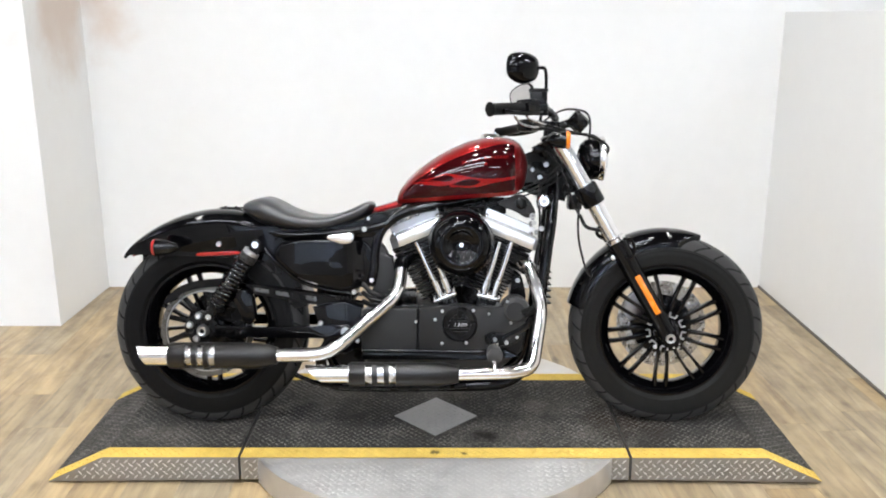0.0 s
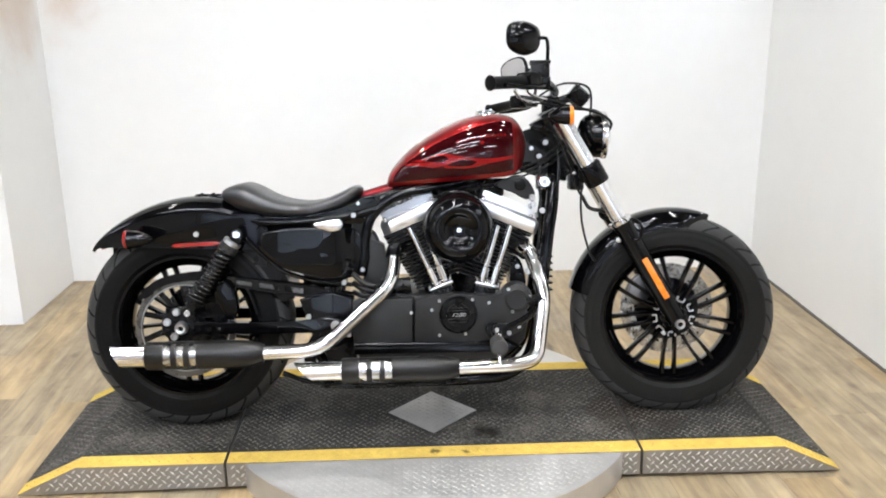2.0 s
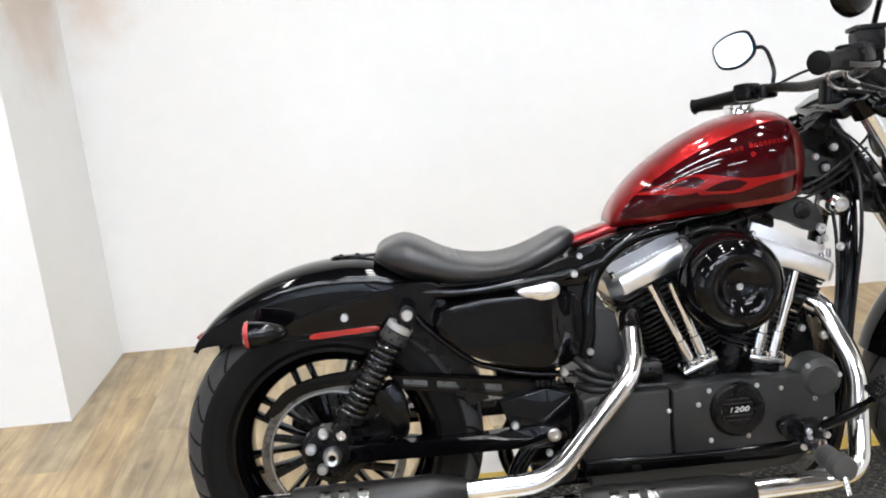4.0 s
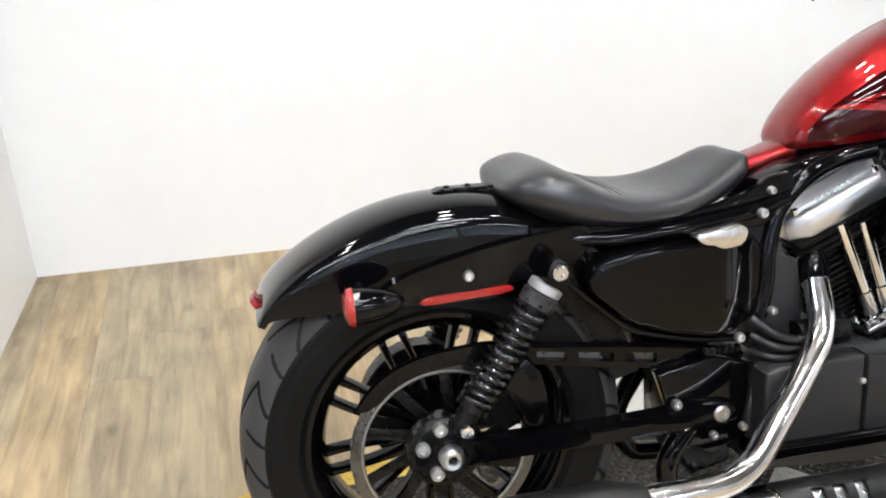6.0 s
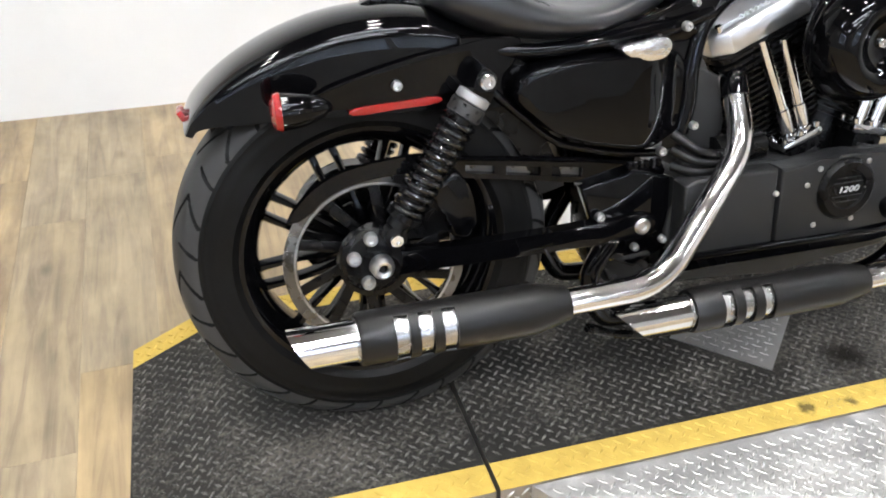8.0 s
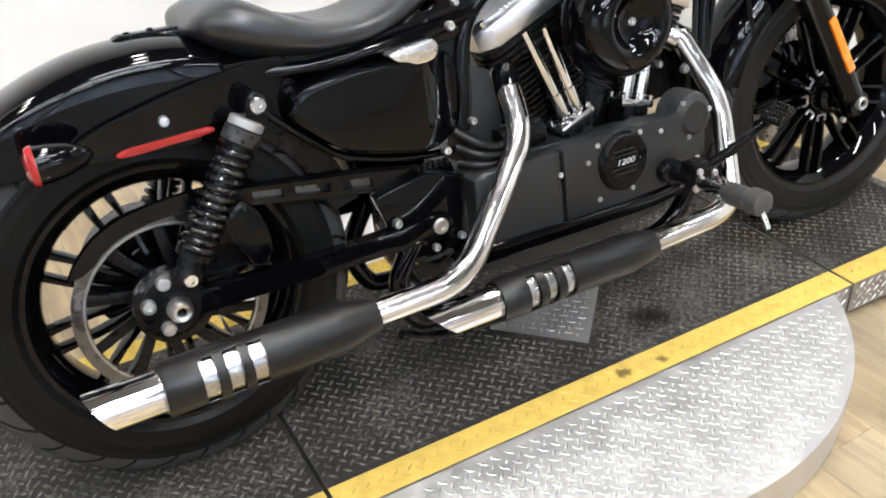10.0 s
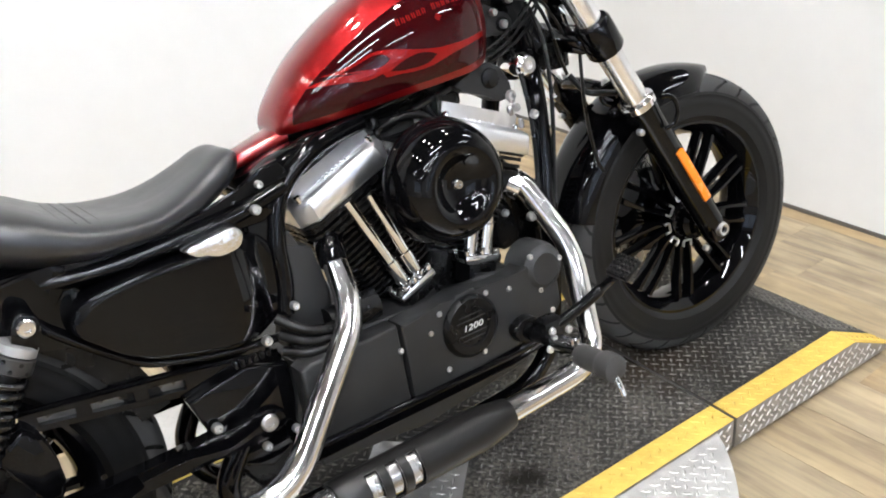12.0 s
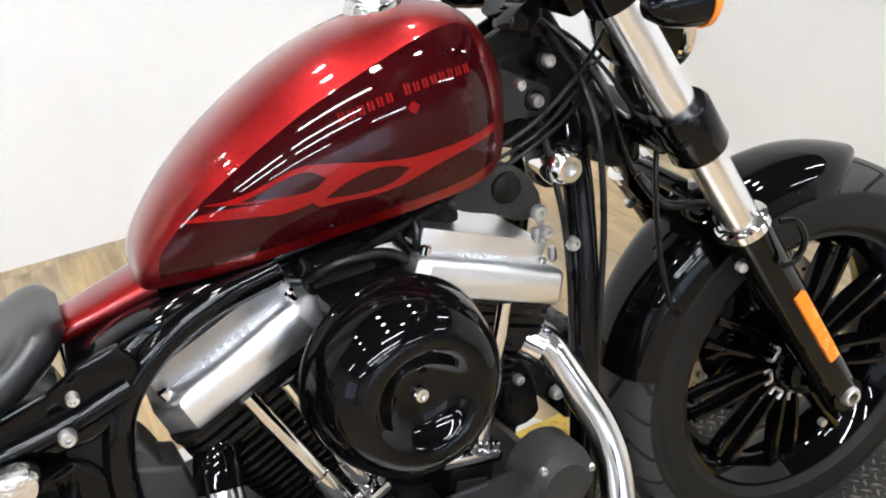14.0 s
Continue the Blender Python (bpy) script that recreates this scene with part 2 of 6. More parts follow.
STEELB = mat("zinc_bolt", (0.62, 0.62, 0.62), 0.36, metal=1.0, vary=0.1)
RED = mat("candy_red_metallic", (0.225, 0.0038, 0.005), 0.34, metal=0.85, coat=1.0, vary=0.06, flake=0.22, rvary=0.03, coat_ior=1.42)
DRED = mat("dark_candy_red", (0.022, 0.0012, 0.002), 0.4, coat=1.0, vary=0.06, flake=0.12, rvary=0.03, spec=0.0, coat_ior=1.33)
FLAME = mat("flame_red", (0.19, 0.005, 0.005), 0.4, coat=1.0, vary=0.05, coat_ior=1.33, spec=0.0)
NAME = mat("dull_red_lettering", (0.15, 0.006, 0.006), 0.4, coat=1.0, vary=0.05, coat_ior=1.33, spec=0.0)
SPRING = mat("dark_spring_paint", (0.004, 0.004, 0.0043), 0.15, vary=0.15, spec=0.60, rvary=0.04)
ORANGE = mat("orange_reflector", (0.82, 0.215, 0.012), 0.25, coat=0.6, vary=0.06)
REDREF = mat("red_reflector", (0.26, 0.007, 0.007), 0.2, coat=0.6, vary=0.1)
MIRROR = mat("mirror_glass", (0.9, 0.9, 0.9), 0.02, metal=1.0, vary=0.0, rvary=0.0)
LENS = mat("headlight_lens", (0.75, 0.78, 0.8), 0.06, coat=0.5, vary=0.02)
TRIM = mat("hammered_chrome", (0.80, 0.79, 0.78), 0.12, metal=1.0, vary=0.05, bump=0.55, bscale=170)
FORKC = mat("worn_fork_chrome", (0.88, 0.88, 0.89), 0.24, metal=1.0, vary=0.04, rvary=0.015)
PANEL = mat("dull_grey_plastic", (0.004, 0.004, 0.0042), 0.42, vary=0.1, bump=0.1, bscale=800, spec=0.18)
GREY = mat("grey_anodised_collar", (0.34, 0.34, 0.335), 0.4, metal=0.6, vary=0.15)
GREYD = mat("dark_grey_anodised_collar", (0.028, 0.0275, 0.027), 0.42, metal=0.3, vary=0.2)
FIGURE = mat("pale_figures", (0.50, 0.50, 0.49), 0.4, vary=0.04)
PEG = mat("worn_peg_rubber", (0.040, 0.039, 0.038), 0.6, vary=0.2, scale=30, bump=0.1, bscale=600, spec=0.3)
CABLE = mat("cable_sheath", (0.003, 0.003, 0.003), 0.32, spec=0.26)


# ---- mesh helpers ----
def mesh_ob(name, verts, faces, material, parent=None, label="", smooth=True):
    me = bpy.data.meshes.new(name)
    me.from_pydata([tuple(v) for v in verts], [], [tuple(f) for f in faces])
    me.update()
    bm = bmesh.new()
    bm.from_mesh(me)
    bmesh.ops.recalc_face_normals(bm, faces=bm.faces)
    bm.to_mesh(me)
    bm.free()
    return finish(name, me, material, parent, label, smooth)


def finish(name, me, material, parent, label, smooth=True):
    me.materials.append(material)
    if smooth:
        me.polygons.foreach_set("use_smooth", [True] * len(me.polygons))
        me.set_sharp_from_angle(angle=radians(38))
    ob = new(name, me)
    if parent:
        ob.parent = parent
    if label:
        tagged(ob, label)
    return ob


def part(name, bm, material, parent=None, label="", smooth=True):
    bmesh.ops.recalc_face_normals(bm, faces=bm.faces)
    me = bpy.data.meshes.new(name)
    bm.to_mesh(me)
    bm.free()
    return finish(name, me, material, parent, label, smooth)


def fillet_path(pts, radii, n=10):
    """Straight runs with rounded corners."""
    p = [Vector(q) for q in pts]
    out = [p[0]]
    for i in range(1, len(p) - 1):
        a, b = (p[i - 1] - p[i]), (p[i + 1] - p[i])
        ra = min(radii[i - 1], a.length * 0.49, b.length * 0.49)
        s, e = p[i] + a.normalized() * ra, p[i] + b.normalized() * ra
        for k in range(n + 1):
            t = k / n
            out.append((1 - t) ** 2 * s + 2 * t * (1 - t) * p[i] + t * t * e)
    return out + [p[-1]]


def smooth_path(pts, per=8):
    """Catmull-Rom through the points."""
    p = [Vector(q) for q in pts]
    p = [2 * p[0] - p[1]] + p + [2 * p[-1] - p[-2]]
    out = []
    for i in range(1, len(p) - 2):
        a, b, c, d = p[i - 1 : i + 3]
        for k in range(per):
            t = k / per
            out.append(0.5 * (2 * b + (c - a) * t + (2 * a - 5 * b + 4 * c - d) * t * t + (3 * b - a - 3 * c + d) * t ** 3))
    return out + [p[-2]]


def add_tube(bm, pts, r, seg=12, caps=True):
    """A round tube along a list of points; r is one radius or one for each point."""
    n = len(pts)
    rs = r if isinstance(r, (list, tuple)) else [r] * n
    pts = [Vector(p) for p in pts]
    up = None
    rings = []
    for i in range(n):
        d = (pts[min(i + 1, n - 1)] - pts[max(i - 1, 0)]).normalized()
        if up is None:
            up = d.orthogonal().normalized()
        up = (up - d * up.dot(d)).normalized()
        side = d.cross(up)
        rings.append([bm.verts.new(pts[i] + rs[i] * (up * math.cos(a) + side * math.sin(a)))
                      for a in [2 * math.pi * k / seg for k in range(seg)]])
    for a, b in zip(rings, rings[1:]):
        for k in range(seg):
            bm.faces.new((a[k], a[(k + 1) % seg], b[(k + 1) % seg], b[k]))
    if caps:
        bm.faces.new(rings[0][::-1])
        bm.faces.new(rings[-1])
    return bm


def tube(pts, r, seg=12, per=8):
    return add_tube(bmesh.new(), smooth_path(pts, per) if per else pts, r, seg)


def add_lathe(bm, prof, center=(0, 0, 0), axis="y", seg=48, closed=False):
    """Turns (radius, along) pairs about an axis through center."""
    c = Vector(center)
    rings = []
    for r, a in prof:
        ring = []
        for k in range(seg):
            t = 2 * math.pi * k / seg
            u, v = r * math.cos(t), r * math.sin(t)
            p = {"x": (a, u, v), "y": (u, a, v), "z": (u, v, a)}[axis]
            ring.append(bm.verts.new(c + Vector(p)))
        rings.append(ring)
    pairs = list(zip(rings, rings[1:]))
    if closed:
        pairs.append((rings[-1], rings[0]))
    for a, b in pairs:
        for k in range(seg):
            bm.faces.new((a[k], a[(k + 1) % seg], b[(k + 1) % seg], b[k]))
    if not closed:
        for ring in (rings[0], rings[-1]):
            if (ring[0].co - ring[1].co).length > 1e-7:
                bm.faces.new(ring)
    bmesh.ops.remove_doubles(bm, verts=bm.verts, dist=1e-6)
    return bm


def lathe(prof, center=(0, 0, 0), axis="y", seg=48, closed=False):
    return add_lathe(bmesh.new(), prof, center, axis, seg, closed)


def add_box(bm, center, size, bevel=0.0, m=None):
    r = bmesh.ops.create_cube(bm, size=1.0)
    vs = r["verts"]
    for v in vs:
        v.co = Vector((v.co[k] * size[k] for k in range(3)))
    if bevel > 0:
        es = list({e for v in vs for e in v.link_edges})
        g = bmesh.ops.bevel(bm, geom=es, offset=bevel, segments=2, affect="EDGES", profile=0.6, clamp_overlap=True)
        vs = list({v for f in g["faces"] for v in f.verts} | {v for v in vs if v.is_valid})
    for v in vs:
        v.co = (m @ v.co if m else v.co) + Vector(center)
    return bm


def box(center, size, bevel=0.0, m=None):
    return add_box(bmesh.new(), center, size, bevel, m)


def add_prism(bm, pts, y0, y1, bevel=0.0, axis="y"):
    """A plate: an outline in the x-z plane (or another), from y0 to y1."""
    def at(p, y):
        return {"y": (p[0], y, p[1]), "z": (p[0], p[1], y), "x": (y, p[0], p[1])}[axis]
    a = [bm.verts.new(at(p, y0)) for p in pts]
    b = [bm.verts.new(at(p, y1)) for p in pts]
    fa, fb = bm.faces.new(a), bm.faces.new(b[::-1])
    n = len(pts)
    for k in range(n):
        bm.faces.new((a[k], b[k], b[(k + 1) % n], a[(k + 1) % n]))
    if bevel > 0:
        bmesh.ops.bevel(bm, geom=list(fa.edges) + list(fb.edges), offset=bevel, segments=3, affect="EDGES", profile=0.5, clamp_overlap=True)
    return bm


def prism(pts, y0, y1, bevel=0.0, axis="y"):
    return add_prism(bmesh.new(), pts, y0, y1, bevel, axis)


def round_outline(pts, per=6):
    """A closed smooth outline through 2D points."""
    n = len(pts)
    out = []
    for i in range(n):
        a, b, c, d = (Vector((*pts[(i + k) % n], 0)) for k in (-1, 0, 1, 2))
        for k in range(per):
            t = k / per
            q = 0.5 * (2 * b + (c - a) * t + (2 * a - 5 * b + 4 * c - d) * t * t + (3 * b - a - 3 * c + d) * t ** 3)
            out.append((q.x, q.y))
    return out


def lerp_at(table, x, col=1):
    """A value between the rows of a table, eased."""
    xs = [r[0] for r in table]
    return float(np.interp(x, xs, [r[col] for r in table]))


def bolt(p, r, h, parent, material=STEELB, axis="y", name="bolt", seg=14):
    s = -1 if axis == "y" else 1
    prof = [(r, 0), (r, s * h * 0.7), (r * 0.8, s * h), (r * 0.42, s * h), (r * 0.38, s * h * 0.6), (0, s * h * 0.6)]
    return part(name, lathe(prof, p, axis, seg), material, parent)


# ---- the room ----
def quad_wall(name, x0, x1, y0, y1, z0, z1, material):
    ob = part(name, box(((x0 + x1) / 2, (y0 + y1) / 2, (z0 + z1) / 2), (x1 - x0, y1 - y0, z1 - z0)), material, smooth=False)
    return ob


ROOM_H = 3.6
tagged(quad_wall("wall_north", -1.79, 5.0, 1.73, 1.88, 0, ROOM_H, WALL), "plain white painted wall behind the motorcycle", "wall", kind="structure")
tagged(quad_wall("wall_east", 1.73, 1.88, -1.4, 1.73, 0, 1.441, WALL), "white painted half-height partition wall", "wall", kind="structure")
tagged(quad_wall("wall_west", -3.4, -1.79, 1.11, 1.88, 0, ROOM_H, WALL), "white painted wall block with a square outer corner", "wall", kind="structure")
tagged(quad_wall("wall_far_north", -6.0, -3.4, 1.7, 1.88, 0, ROOM_H, WALL), "white wall of the open workshop", "wall", kind="structure")


def window_wall(name, axis, at, lo, hi, w0, w1, label, win):
    """A far wall with one wide window: axis is the way it runs; at, its inner face."""
    Z0, Z1 = 1.0, 3.1

    def slab(nm, a, b, z0, z1, t0, t1, material, parent=None, lab=""):
        c, d = ((a + b) / 2, b - a), ((t0 + t1) / 2, abs(t1 - t0))
        ctr, size = ((c[0], d[0], (z0 + z1) / 2), (c[1], d[1], z1 - z0)) if axis == "x" else ((d[0], c[0], (z0 + z1) / 2), (d[1], c[1], z1 - z0))
        return part(nm, box(ctr, size), material, parent, lab, smooth=False)

    wall = slab(name, lo, w0, 0, ROOM_H, at - 0.2, at, FARWALL)
    tagged(wall, label, "wall", kind="structure")
    slab("pier", w1, hi, 0, ROOM_H, at - 0.2, at, FARWALL, wall)
    slab("breast", w0, w1, 0, Z0, at - 0.2, at, FARWALL, wall)
    slab("lintel", w0, w1, Z1, ROOM_H, at - 0.2, at, FARWALL, wall)
    frame_ob = slab(win, w0, w1, Z0, Z0 + 0.05, at - 0.13, at - 0.07, HOUSING)
    tagged(frame_ob, "wide workshop window with grey frame and daylight outside", "window", kind="structure")
    slab("frame_head", w0, w1, Z1 - 0.05, Z1, at - 0.13, at - 0.07, HOUSING, frame_ob)
    n = 3
    for k in range(n + 1):
        p = w0 + (w1 - w0) * k / n
        a, b = (p, p + 0.06) if k == 0 else (p - 0.06, p) if k == n else (p - 0.04, p + 0.04)
        slab("mullion", a, b, Z0 + 0.05, Z1 - 0.05, at - 0.13, at - 0.07, HOUSING, frame_ob)
    for k in range(n):
        a, b = w0 + (w1 - w0) * k / n + 0.06, w0 + (w1 - w0) * (k + 1) / n - 0.06
        slab("pane", a, b, Z0 + 0.05, Z1 - 0.05, at - 0.104, at - 0.098, GLASS, frame_ob).visible_shadow = False
    tagged(slab("backdrop", w0 - 0.3, w1 + 0.3, Z0 - 0.2, Z1 + 0.2, at - 0.5, at - 0.45, DAYM), "plain overcast daylight outside a window", "daylight", kind="structure")


window_wall("wall_far_west", "y", -6.0, -7.0, 1.88, -5.6, -2.2, "dim wall of the open workshop with a window", "window_1")
window_wall("wall_south", "x", -7.0, -6.2, 5.2, -2.4, 2.4, "dim wall far behind the camera with a window", "window_2")
tagged(quad_wall("wall_far_east", 5.0, 5.2, -7.0, 1.88, 0, ROOM_H, FARWALL), "dim wall of the open workshop", "wall", kind="structure")
tagged(quad_wall("ceiling", -6.2, 5.2, -7.2, 1.88, ROOM_H, ROOM_H + 0.15, CEIL), "grey ceiling", "ceiling", kind="structure")
floor = tagged(quad_wall("floor", -6.2, 5.2, -7.2, 1.88, -0.1, -0.0025, SLAB), "light brown wood-look vinyl plank floor", "floor", kind="structure")


tagged(part("baseboard_east", box((1.727, 0.165, 0.006), (0.006, 3.13, 0.012)), BASEB, smooth=False), "thin dark joint along the foot of the wall", "baseboard", kind="structure")


def ceiling_lamp(x, y, label, r=0.0, lx=0.0, ly=0.0):
    lamp = new("ceiling_light")
    lamp.location = (x, y, ROOM_H)
    tagged(lamp, label, "ceiling light", "ceiling lights")
    if r:
        part("housing", lathe([(0, 0.0), (r + 0.03, 0.0), (r + 0.03, -0.20), (r + 0.012, -0.20), (r + 0.004, -0.085), (0, -0.085)], (0, 0, 0), "z", 32), HOUSING, lamp)
        part("diffuser", lathe([(0, -0.100), (r - 0.01, -0.100), (r - 0.004, -0.092), (0, -0.092)], (0, 0, 0), "z", 32), SPOTM, lamp, "white lit diffuser", smooth=False)
    else:
        part("housing", box((0, 0, -0.03), (lx + 0.04, ly + 0.04, 0.06), 0.006), HOUSING, lamp, smooth=False)
        part("diffuser", box((0, 0, -0.066), (lx, ly, 0.012), 0.003), LAMPM, lamp, "white lit diffuser", smooth=False)


for ly in (-0.75, 0.1, 0.9):
    for lx in (-1.9, -0.3, 1.3):
        ceiling_lamp(lx, ly, "round lit ceiling downlight", r=0.085)
ceiling_lamp(0.5, -0.75, "round lit ceiling downlight", r=0.085)
# the last six battens, unseen, are added to brighten the far walls
for lx, ly in ((-0.2, -1.7), (-1.9, -2.9), (-0.4, -2.9), (-1.9, -3.9), (-0.4, -3.9), (-4.4, -1.2), (-4.4, -4.6), (-1.2, -5.8), (1.6, -5.4), (3.6, -3.4), (3.6, -0.8)):
    ceiling_lamp(lx, ly, "long lit ceiling batten lamp out of view", lx=1.35, ly=0.09)


# ---- the ramp with its turntable ----
RT = 0.09        # height of its top
RY = 0.33        # half of its width
SEAM = 0.612
BEND, TIP = 1.04, 1.215
ramp = new("motorcycle_ramp")
tagged(ramp, "low black tread-plate ramp with yellow edges and a turntable", "ramp")


def lozenges(name, spots, material, parent, h=0.0022):
    """Raised tread bars: each of place, two directions in the plate, and the normal."""
    vs, fs = [], []
    for p, u, v, n in spots:
        a = len(vs)
        L, W = 0.0104, 0.0030
        vs += [p - u * L, p - v * W, p + u * L, p + v * W, p - u * L * 0.55 + n * h, p - v * W * 0.45 + n * h, p + u * L * 0.55 + n * h, p + v * W * 0.45 + n * h]
        fs += [(a, a + 1, a + 5, a + 4), (a + 1, a + 2, a + 6, a + 5), (a + 2, a + 3, a + 7, a + 6), (a + 3, a, a + 4, a + 7), (a + 4, a + 5, a + 6, a + 7)]
    ob = mesh_ob(name, vs, fs, material, parent, smooth=False)
    return tagged(ob, kind="stuff")


def tread_spots(origin, ax, ay, nx, ny, keep, pitch=0.0190):
    """Tread bars turned by turns to the one side and the other over a plate."""
    ax, ay = Vector(ax).normalized(), Vector(ay).normalized()
    n = ax.cross(ay)
    d1, d2 = (ax + ay).normalized(), (ax - ay).normalized()
    h = pitch / math.sqrt(2)     # bars in a weave: each points at the middle of the next
    out = []
    for i in range(int(nx * pitch / h)):
        for j in range(i % 2, int(ny * pitch / h), 2):
            a, b = (i + 0.5) * h, (j + 0.5) * h
            if keep(a, b):
                d = d1 if i % 2 == 0 else d2
                out.append((Vector(origin) + ax * a + ay * b, d, d.cross(n), n))
    return out


def ramp_plate(name, x0, x1, side):
    """One section; side -1 or 1 slopes at that end, 0 is level."""
    G = 0.004
    if side == 0:
        out = [(x0 + G, 0.014), (x0 + G, RT), (x1 - G, RT), (x1 - G, 0.014)]
    elif side < 0:
        out = [(x0, 0.006), (x0, 0.008), (x0 + TIP - BEND, RT), (x1 - G, RT), (x1 - G, 0.014)]
    else:
        out = [(x0 + G, 0.014), (x0 + G, RT), (x1 - TIP + BEND, RT), (x1, 0.008), (x1, 0.006)]
    return part(name, prism(out, -RY, RY), EDGE, ramp, smooth=False)


for bx0, bx1 in ((-1.10, -0.63), (-0.59, 0.59), (0.63, 1.10)):
    part("base_frame", box(((bx0 + bx1) / 2, 0, 0.008), (bx1 - bx0, 2 * RY - 0.06, 0.016)), SATIN, ramp, "dark recessed base", smooth=False)
DIA = ((0.0, -0.04), 0.142, 0.148)


def in_diamond(x, y, grow=1.0):
    return abs(x - DIA[0][0]) / DIA[1] + abs(y - DIA[0][1]) / DIA[2] < grow


SLOPE = math.atan2(RT - 0.008, TIP - BEND)
SL = math.hypot(RT - 0.008, TIP - BEND)
YI = 0.268       # inner edge of the yellow stripes
for name, x0, x1, side in (("ramp_section", -TIP, -SEAM, -1), ("centre_section", -SEAM, SEAM, 0), ("ramp_section", SEAM, TIP, 1)):
    ramp_plate(name, x0, x1, side)
# black and yellow coats, laid on the top, and their tread
flat = [(-BEND, -SEAM - 0.004), (-SEAM + 0.004, SEAM - 0.004), (SEAM + 0.004, BEND)]
for x0, x1 in flat:
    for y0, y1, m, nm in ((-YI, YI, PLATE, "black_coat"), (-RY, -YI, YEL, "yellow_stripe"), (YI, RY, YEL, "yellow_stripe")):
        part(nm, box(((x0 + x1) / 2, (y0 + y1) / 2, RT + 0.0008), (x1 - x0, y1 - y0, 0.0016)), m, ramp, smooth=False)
        nx, ny = int((x1 - x0) / 0.019), int(round((y1 - y0) / 0.019))
        sp = tread_spots((x0, y0, RT + 0.0016), (1, 0, 0), (0, 1, 0), nx, max(ny, 2), lambda a, b, x0=x0, y0=y0, y1=y1: not in_diamond(x0 + a, y0 + b, 1.12) and 0.010 < b < y1 - y0 - 0.010)
        lozenges("tread", sp, LOZ if m is PLATE else YEL, ramp)
for s in (-1, 1):
    n = Vector((s * math.sin(SLOPE), 0, math.cos(SLOPE)))
    down = Vector((s * math.cos(SLOPE), 0, -math.sin(SLOPE)))
    top = Vector((s * BEND, 0, RT))
    for y0, y1, m, nm in ((-YI, YI, PLATE, "black_coat"), (-RY, -YI, YEL, "yellow_stripe"), (YI, RY, YEL, "yellow_stripe")):
        vs = [top + Vector((0, y, 0)) + down * d + n * 0.0016 for y, d in ((y0, 0), (y1, 0), (y1, SL), (y0, SL))]
        vs += [v - n * 0.0016 for v in vs]
        mesh_ob(nm, vs, [(0, 1, 2, 3), (4, 5, 6, 7), (0, 1, 5, 4), (1, 2, 6, 5), (2, 3, 7, 6), (3, 0, 4, 7)], m, ramp, smooth=False)
        ny = max(2, int(round((y1 - y0) / 0.019)))
        ay = Vector((0, 1, 0)) if s > 0 else Vector((0, -1, 0))
        org = top + Vector((0, y0 if s > 0 else y1, 0)) + n * 0.0016
        lozenges("tread", tread_spots(org, down, ay, int(SL / 0.019), ny, lambda a, b, w=y1 - y0: 0.010 < b < w - 0.010), LOZ if m is PLATE else YEL, ramp)
# tread on the bare front edge
def edge_top(x):
    return RT - max(0.0, abs(x) - BEND) * math.tan(SLOPE)


lozenges("tread", tread_spots((-TIP, -RY, 0.016), (1, 0, 0), (0, 0, 1), int(2 * TIP / 0.019), 5, lambda a, b: 0.016 + b < edge_top(a - TIP) - 0.009 and abs(abs(a - TIP) - SEAM) > 0.014), STEEL, ramp, 0.0020)
# the bright diamond plate
(dx, dy), da, db = DIA
part("diamond_plate", prism([(dx - da, dy), (dx, dy - db), (dx + da, dy), (dx, dy + db)], RT + 0.0016, RT + 0.004, axis="z"), STEELD, ramp, "bare steel diamond-shaped tread plate", smooth=False)
lozenges("tread", tread_spots((dx - da, dy - db, RT + 0.004), (1, 0, 0), (0, 1, 0), 15, 16, lambda a, b: in_diamond(dx - da + a, dy - db + b, 0.88)), STEELD, ramp, 0.0016)
# the round plate that looks out on both sides
DR = 0.645
for s in (-1, 1):
    a0 = math.asin((RY + 0.002) / DR)
    arc = [(DR * math.cos(a0 + (math.pi - 2 * a0) * k / 40), s * DR * math.sin(a0 + (math.pi - 2 * a0) * k / 40)) for k in range(41)]
    part("turntable_plate", prism(arc, 0.004, RT - 0.001, 0.002, "z"), STEEL, ramp, "bare aluminium turntable plate", smooth=False)
    y0 = RY if s > 0 else -DR
    lozenges("tread", tread_spots((-DR, y0, RT - 0.001), (1, 0, 0), (0, 1, 0), 68, 17,
                                  lambda a, b, y0=y0: math.hypot(a - DR, y0 + b) < DR - 0.016 and abs(y0 + b) > RY + 0.014), STEEL, ramp, 0.0008)

# ---- the motorcycle ----
bike = new("motorcycle")
bike.location = (0, -0.045, RT + 0.002)
bike.rotation_euler = (radians(-9.5), 0, 0)
tagged(bike, "black and candy-red cruiser motorcycle leaning on its side stand", "motorcycle")

# the front end is turned a little to the right, about the steering head
STEER = Matrix.Translation((0.385, 0, 0.85)) @ Matrix.Rotation(radians(-6.0), 4, Vector((-0.5, 0, 0.866))) @ Matrix.Translation((-0.385, 0, -0.85))


def front(bm):
    bm.transform(STEER)
    return bm


